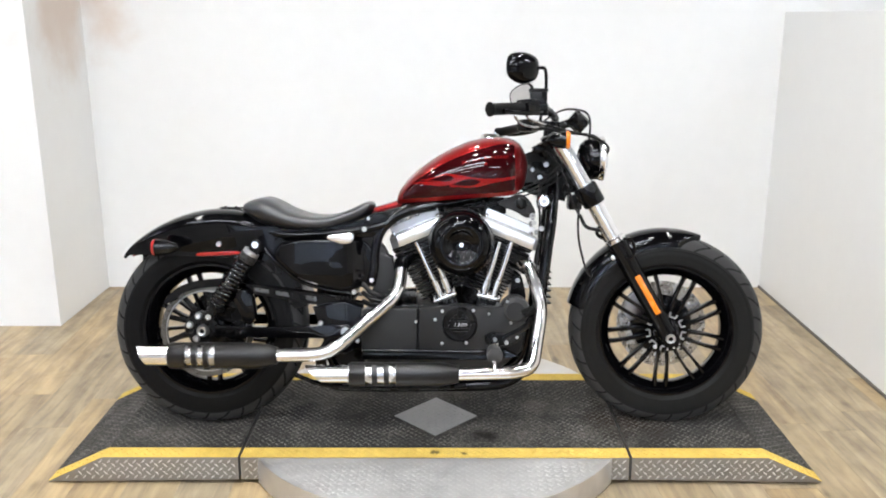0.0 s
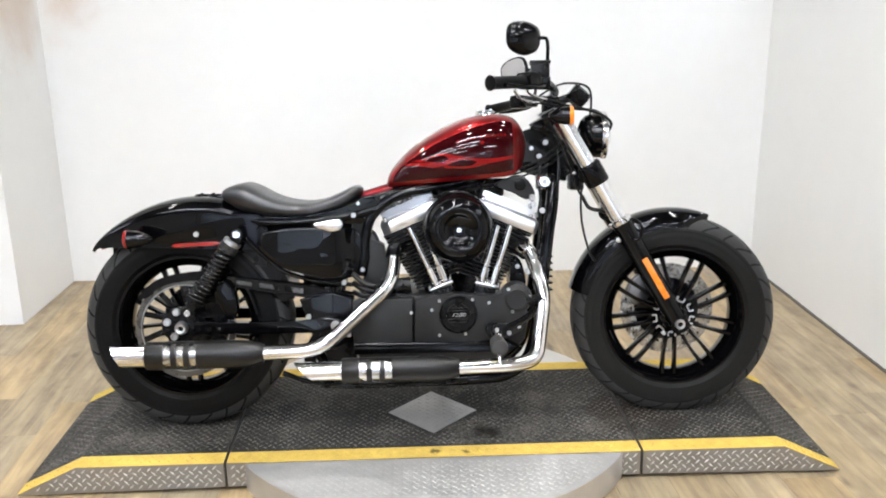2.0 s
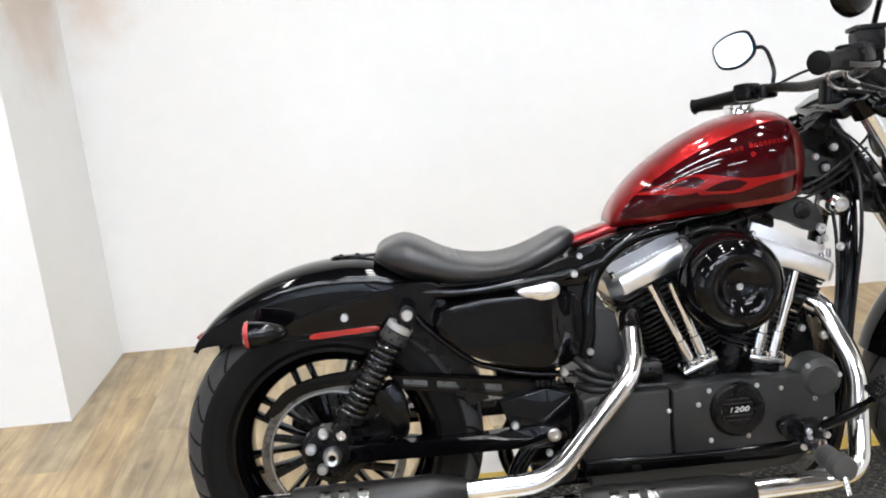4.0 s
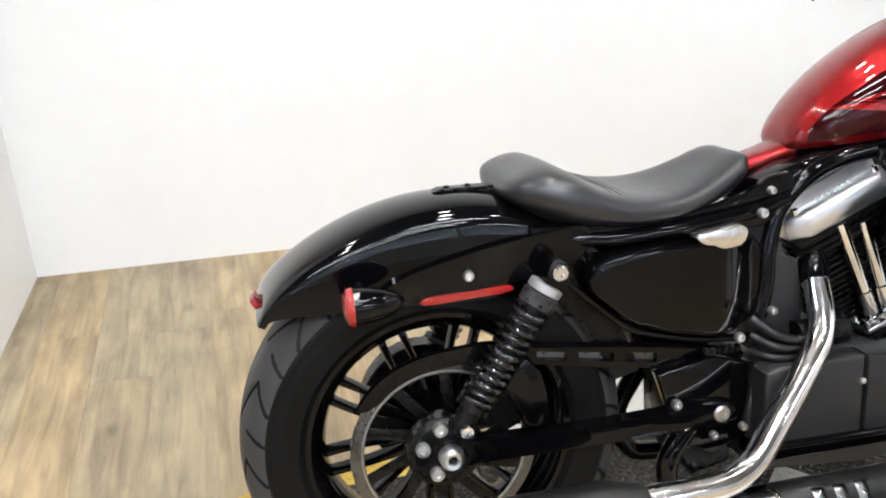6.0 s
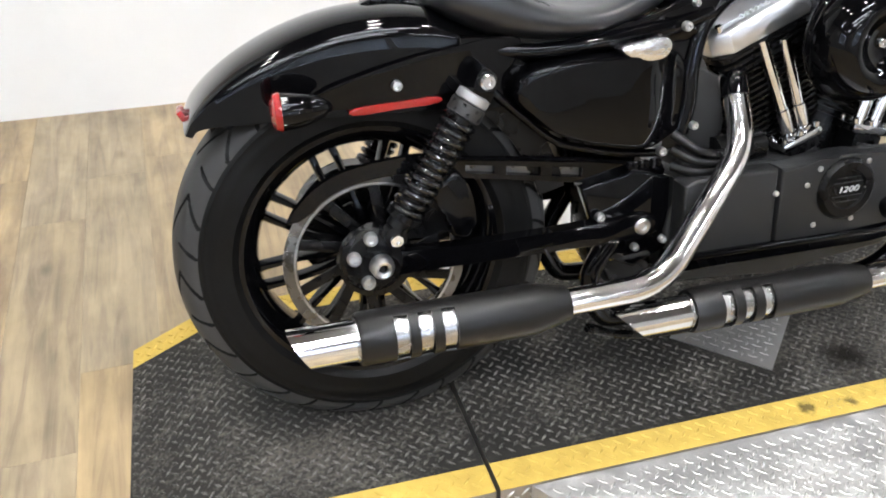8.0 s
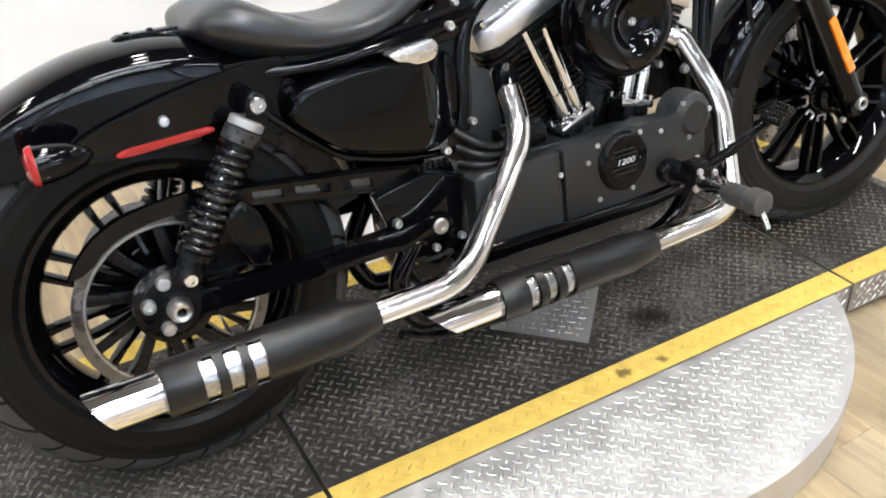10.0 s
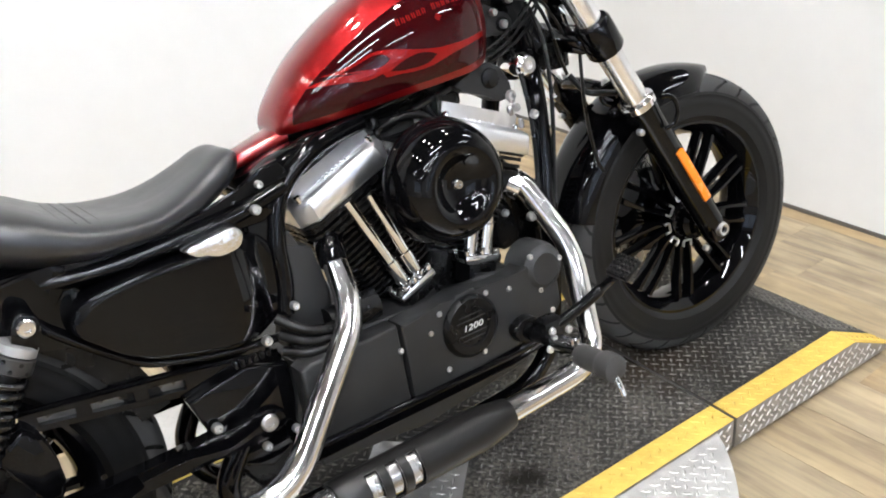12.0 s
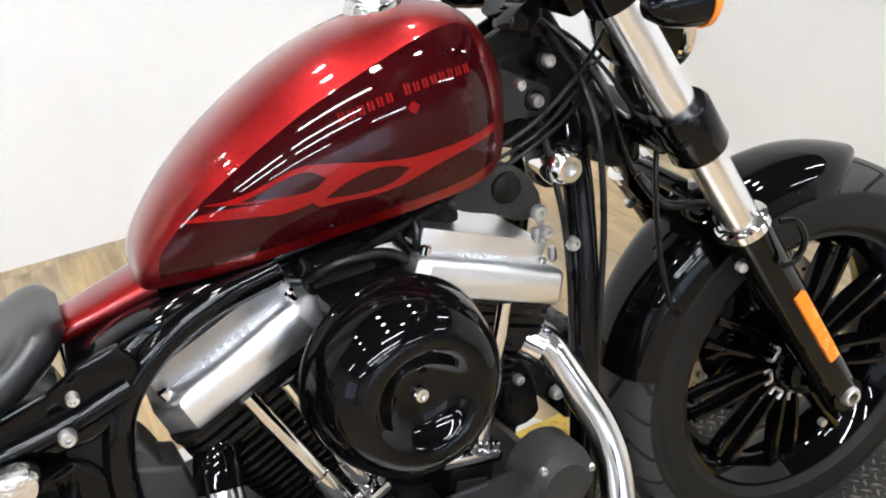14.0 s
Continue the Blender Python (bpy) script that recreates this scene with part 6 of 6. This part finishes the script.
brace = part("fork_brace", front(tube([(0.612, -0.118, 0.585), (0.590, -0.100, 0.628), (0.562, -0.060, 0.654), (0.556, 0.0, 0.660), (0.562, 0.060, 0.654), (0.590, 0.100, 0.628), (0.612, 0.118, 0.585)], 0.013, 14)), BLACK, bike, "gloss black fork brace")
for s in (-1, 1):
    part("brace_lug", front(box((0.602, s * 0.112, 0.598), (0.050, 0.030, 0.060), 0.010, Matrix.Rotation(radians(-30), 3, "Y"))), BLACK, brace)
    part("bolt", front(lathe([(0.007, 0), (0.007, -0.010), (0.004, -0.012), (0, -0.012)], (0.585, s * 0.128, 0.570), "y", 14)), STEELB, brace)
    part("bolt", front(lathe([(0.007, 0), (0.007, 0.010), (0.004, 0.012), (0, 0.012)], (0.560, s * 0.066, 0.664), "z", 14)), STEELB, brace)
loop = [(0.560 + 0.026 * math.cos(radians(a)), -0.085, 0.648 + 0.020 * math.sin(radians(a))) for a in range(0, 361, 30)]
part("hose_guide", front(tube(loop, 0.006, 10, 4)), BLACK, brace)
part("hose_clip", front(tube([(0.610, -0.168, 0.640), (0.634, -0.172, 0.634), (0.648, -0.172, 0.606), (0.640, -0.168, 0.580), (0.622, -0.164, 0.574)], 0.0045, 10)), BLACK, bike, "black hose clip on the fork leg")
part("brake_hose", front(tube([(0.480, -0.060, 0.70), (0.500, -0.085, 0.665), (0.540, -0.092, 0.655), (0.590, -0.085, 0.640), (0.610, -0.05, 0.60)], 0.006, 10)), CABLE, bike)
part("front_fender", front_fender(), BLACK, bike, "gloss black short front fender")
part("front_caliper", front(prism(round_outline([(0.655, 0.40), (0.700, 0.43), (0.725, 0.40), (0.705, 0.345), (0.665, 0.325), (0.645, 0.36)], 4), 0.040, 0.092, 0.006)), CASTD, bike, "grey front brake caliper")

# headlight, gauge, bars
hl = part("headlight", front(lathe([(0, -0.046), (0.025, -0.044), (0.047, -0.036), (0.062, -0.020), (0.069, 0.004), (0.070, 0.030), (0, 0.030)], (0.515, 0, 0.882), "x", 44)), BLACK, bike, "gloss black round headlight")
part("bezel", front(lathe([(0.070, 0.026), (0.074, 0.032), (0.074, 0.042), (0.067, 0.046), (0.065, 0.026)], (0.515, 0, 0.882), "x", 44, True)), CHROME, hl, "chrome headlight ring")
part("lens", front(lathe([(0, 0.056), (0.034, 0.053), (0.055, 0.047), (0.066, 0.040), (0.066, 0.028), (0, 0.028)], (0.515, 0, 0.882), "x", 44)), LENS, hl, "clear headlight lens")
sp = bmesh.new()
add_lathe(sp, [(0, 0.030), (0.027, 0.030), (0.030, 0.027), (0.031, 0.022), (0.030, 0.018), (0.030, -0.022), (0.024, -0.030), (0, -0.030)], (0, 0, 0), "z", 36)
add_box(sp, (0.0, 0, -0.004), (0.050, 0.055, 0.044), 0.006)
sp.transform(Matrix.Translation((0.471, 0, 1.002)) @ Matrix.Rotation(radians(-48), 4, "Y"))
gauge = part("speedometer", front(sp), SATIN, bike, "black round speedometer")
part("gauge_bracket", front(tube([(0.40, 0, 0.985), (0.43, 0, 0.995), (0.452, 0, 1.002)], 0.014, 12)), SATIN, bike)

BARS = Matrix.Translation((0.385, 0, 1.0)) @ Matrix.Rotation(radians(-5.0), 4, "Z") @ Matrix.Rotation(radians(-2.3), 4, "X") @ Matrix.Translation((-0.385, 0, -1.0))


def bars(bm):
    bm.transform(BARS)
    return bm


BAR = [(0.396, 0.0, 1.008), (0.396, 0.06, 1.008), (0.386, 0.16, 1.008), (0.362, 0.24, 1.018), (0.336, 0.29, 1.020), (0.300, 0.33, 1.020), (0.268, 0.362, 1.010), (0.204, 0.425, 1.002)]
part("handlebar", bars(tube([(x, -y, z) for x, y, z in BAR[::-1]] + BAR[1:], 0.0125, 16)), SATIN, bike, "satin black low handlebar")
for s in (-1, 1):
    a, b = Vector((0.286, s * 0.344, 1.013)), Vector((0.196, s * 0.434, 1.001))
    grip = part("grip", bars(add_tube(bmesh.new(), [a, a.lerp(b, 0.02), a.lerp(b, 0.06), a.lerp(b, 0.94), a.lerp(b, 0.99), b], [0.014, 0.021, 0.0175, 0.0175, 0.021, 0.018], 24)), RUBBER, bike, "black rubber hand grip")
    part("switch_housing", bars(box((0.305, s * 0.322, 1.018), (0.050, 0.058, 0.046), 0.010, Matrix.Rotation(radians(-45 * s), 3, "Z"))), SATIN, bike, "black switch housing")
    part("lever", bars(tube([(0.352, s * 0.300, 1.008), (0.335, s * 0.338, 1.000), (0.305, s * 0.378, 0.995), (0.268, s * 0.418, 0.993), (0.236, s * 0.448, 0.994)], [0.0065] * 33, 12)), BLACK, bike, "black hand lever")
    part("lever_clamp", bars(box((0.345, s * 0.288, 1.015), (0.042, 0.034, 0.036), 0.007)), SATIN, bike)
    stem = part("mirror_stem", bars(tube([(0.352, s * 0.268, 1.030), (0.358, s * 0.272, 1.062), (0.358, s * 0.306, 1.108), (0.354, s * 0.328, 1.127), (0.344, s * 0.338, 1.131), (0.306, s * 0.345, 1.129)], 0.0052, 10)), SATIN, bike, "black mirror stem")
    mb = bmesh.new()
    out = round_outline([(-0.053, -0.004), (-0.045, 0.031), (0.0, 0.044), (0.046, 0.033), (0.056, 0.0), (0.046, -0.031), (0.004, -0.046), (-0.040, -0.033)], 6)
    if s > 0:
        out = [(x * 0.95 + z * 0.31, -x * 0.31 + z * 0.95) for x, z in out]
    rows = []
    for f, dd in ((1.0, 0.0), (1.03, 0.004), (1.0, 0.012), (0.86, 0.022), (0.55, 0.030), (0.2, 0.033)):
        rows.append([mb.verts.new((dd, s * x * f, z * f)) for x, z in out])
    n = len(out)
    for p, q in zip(rows, rows[1:]):
        for k in range(n):
            mb.faces.new((p[k], p[(k + 1) % n], q[(k + 1) % n], q[k]))
    mb.faces.new(rows[0])
    mb.faces.new(rows[-1])
    place = Matrix.Translation((0.286, s * 0.347, 1.130)) @ Matrix.Rotation(radians(54 * s), 4, "Z")
    mb.transform(place)
    shell = part("mirror", bars(mb), BLACK, stem, "gloss black mirror shell")
    gl = prism([(s * x * 0.9, z * 0.88) for x, z in out], -0.0015, 0.0015, 0, "x")
    gl.transform(place @ Matrix.Translation((-0.001, 0, 0)))
    part("mirror_glass", bars(gl), MIRROR, stem, "mirror glass", smooth=False)
    body = lathe([(0, -0.062), (0.010, -0.058), (0.020, -0.042), (0.025, -0.020), (0.027, 0.0), (0, 0.0)], (0.424, s * 0.250, 0.926), "x", 30)
    ts = part("front_turn_signal", bars(body), BLACK, bike, "black bullet turn signal with orange lens")
    part("lens", bars(lathe([(0.0285, -0.002), (0.0285, 0.004), (0.024, 0.010), (0, 0.012), (0, -0.002)], (0.424, s * 0.250, 0.926), "x", 30)), ORANGE, ts, "orange lens")
    part("stalk", bars(add_tube(bmesh.new(), [(0.400, s * 0.15, 0.945), (0.400, s * 0.235, 0.928)], 0.011, 14)), BLACK, ts)
res = part("brake_reservoir", bars(box((0.336, -0.302, 1.046), (0.052, 0.046, 0.040), 0.007)), SATIN, bike, "black brake fluid reservoir")
part("cap", bars(box((0.336, -0.302, 1.069), (0.058, 0.050, 0.009), 0.003)), SATIN, res)
ELBOWS = ([(0.268, -0.292, 1.022), (0.271, -0.29, 1.015), (0.287, -0.26, 0.998), (0.322, -0.23, 0.988), (0.343, -0.20, 0.985)], [(0.240, -0.282, 1.010), (0.243, -0.28, 1.003), (0.262, -0.25, 0.985), (0.296, -0.22, 0.977), (0.322, -0.19, 0.976)])
for pts in ELBOWS:
    part("cable_elbow", tube(pts, 0.0042, 10, 6), CHROME, bike, "bright throttle cable elbow")
for pts in ([(0.343, -0.20, 0.985), (0.411, -0.17, 0.968), (0.479, -0.14, 0.955), (0.531, -0.11, 0.938), (0.561, -0.08, 0.915), (0.552, -0.05, 0.887), (0.52, -0.04, 0.86)],
            [(0.322, -0.19, 0.976), (0.384, -0.16, 0.968), (0.444, -0.13, 0.960), (0.505, -0.10, 0.955), (0.538, -0.07, 0.934), (0.540, -0.04, 0.892), (0.50, -0.03, 0.85)]):
    part("cable", tube(pts, 0.0045, 10, 6), CABLE, bike)
for pts in (
            [(0.365, 0.27, 1.005), (0.40, 0.18, 1.03), (0.44, 0.05, 1.045), (0.50, -0.02, 1.03), (0.51, -0.02, 0.97), (0.50, -0.01, 0.92)],
            [(0.48, -0.10, 0.75), (0.472, -0.11, 0.70), (0.476, -0.11, 0.62), (0.50, -0.10, 0.53), (0.52, -0.09, 0.50)]):
    part("cable", front(tube(pts, 0.0036, 8, 6)), CABLE, bike)

# ---- floor planks ----
PW, PL = 0.166, 0.92
random.seed(4)
turn_z = radians(2.2)
for i in range(-19, 20):
    y = -4.0 - random.random() * PL
    while y < 1.80:
        x0, y0, y1 = i * PW + 0.016, max(y, -4.0), min(y + PL, 1.82)
        cx, cy = x0 + PW / 2, (y0 + y1) / 2
        y += PL
        c = Vector((cx * math.cos(turn_z) - cy * math.sin(turn_z), cx * math.sin(turn_z) + cy * math.cos(turn_z), -0.00125))
        ob = part("plank", box((0, 0, 0), (PW - 0.0008, y1 - y0 - 0.0008, 0.0025)), WOOD, floor, smooth=False)
        ob.location = c
        ob.rotation_euler = (0, 0, turn_z)
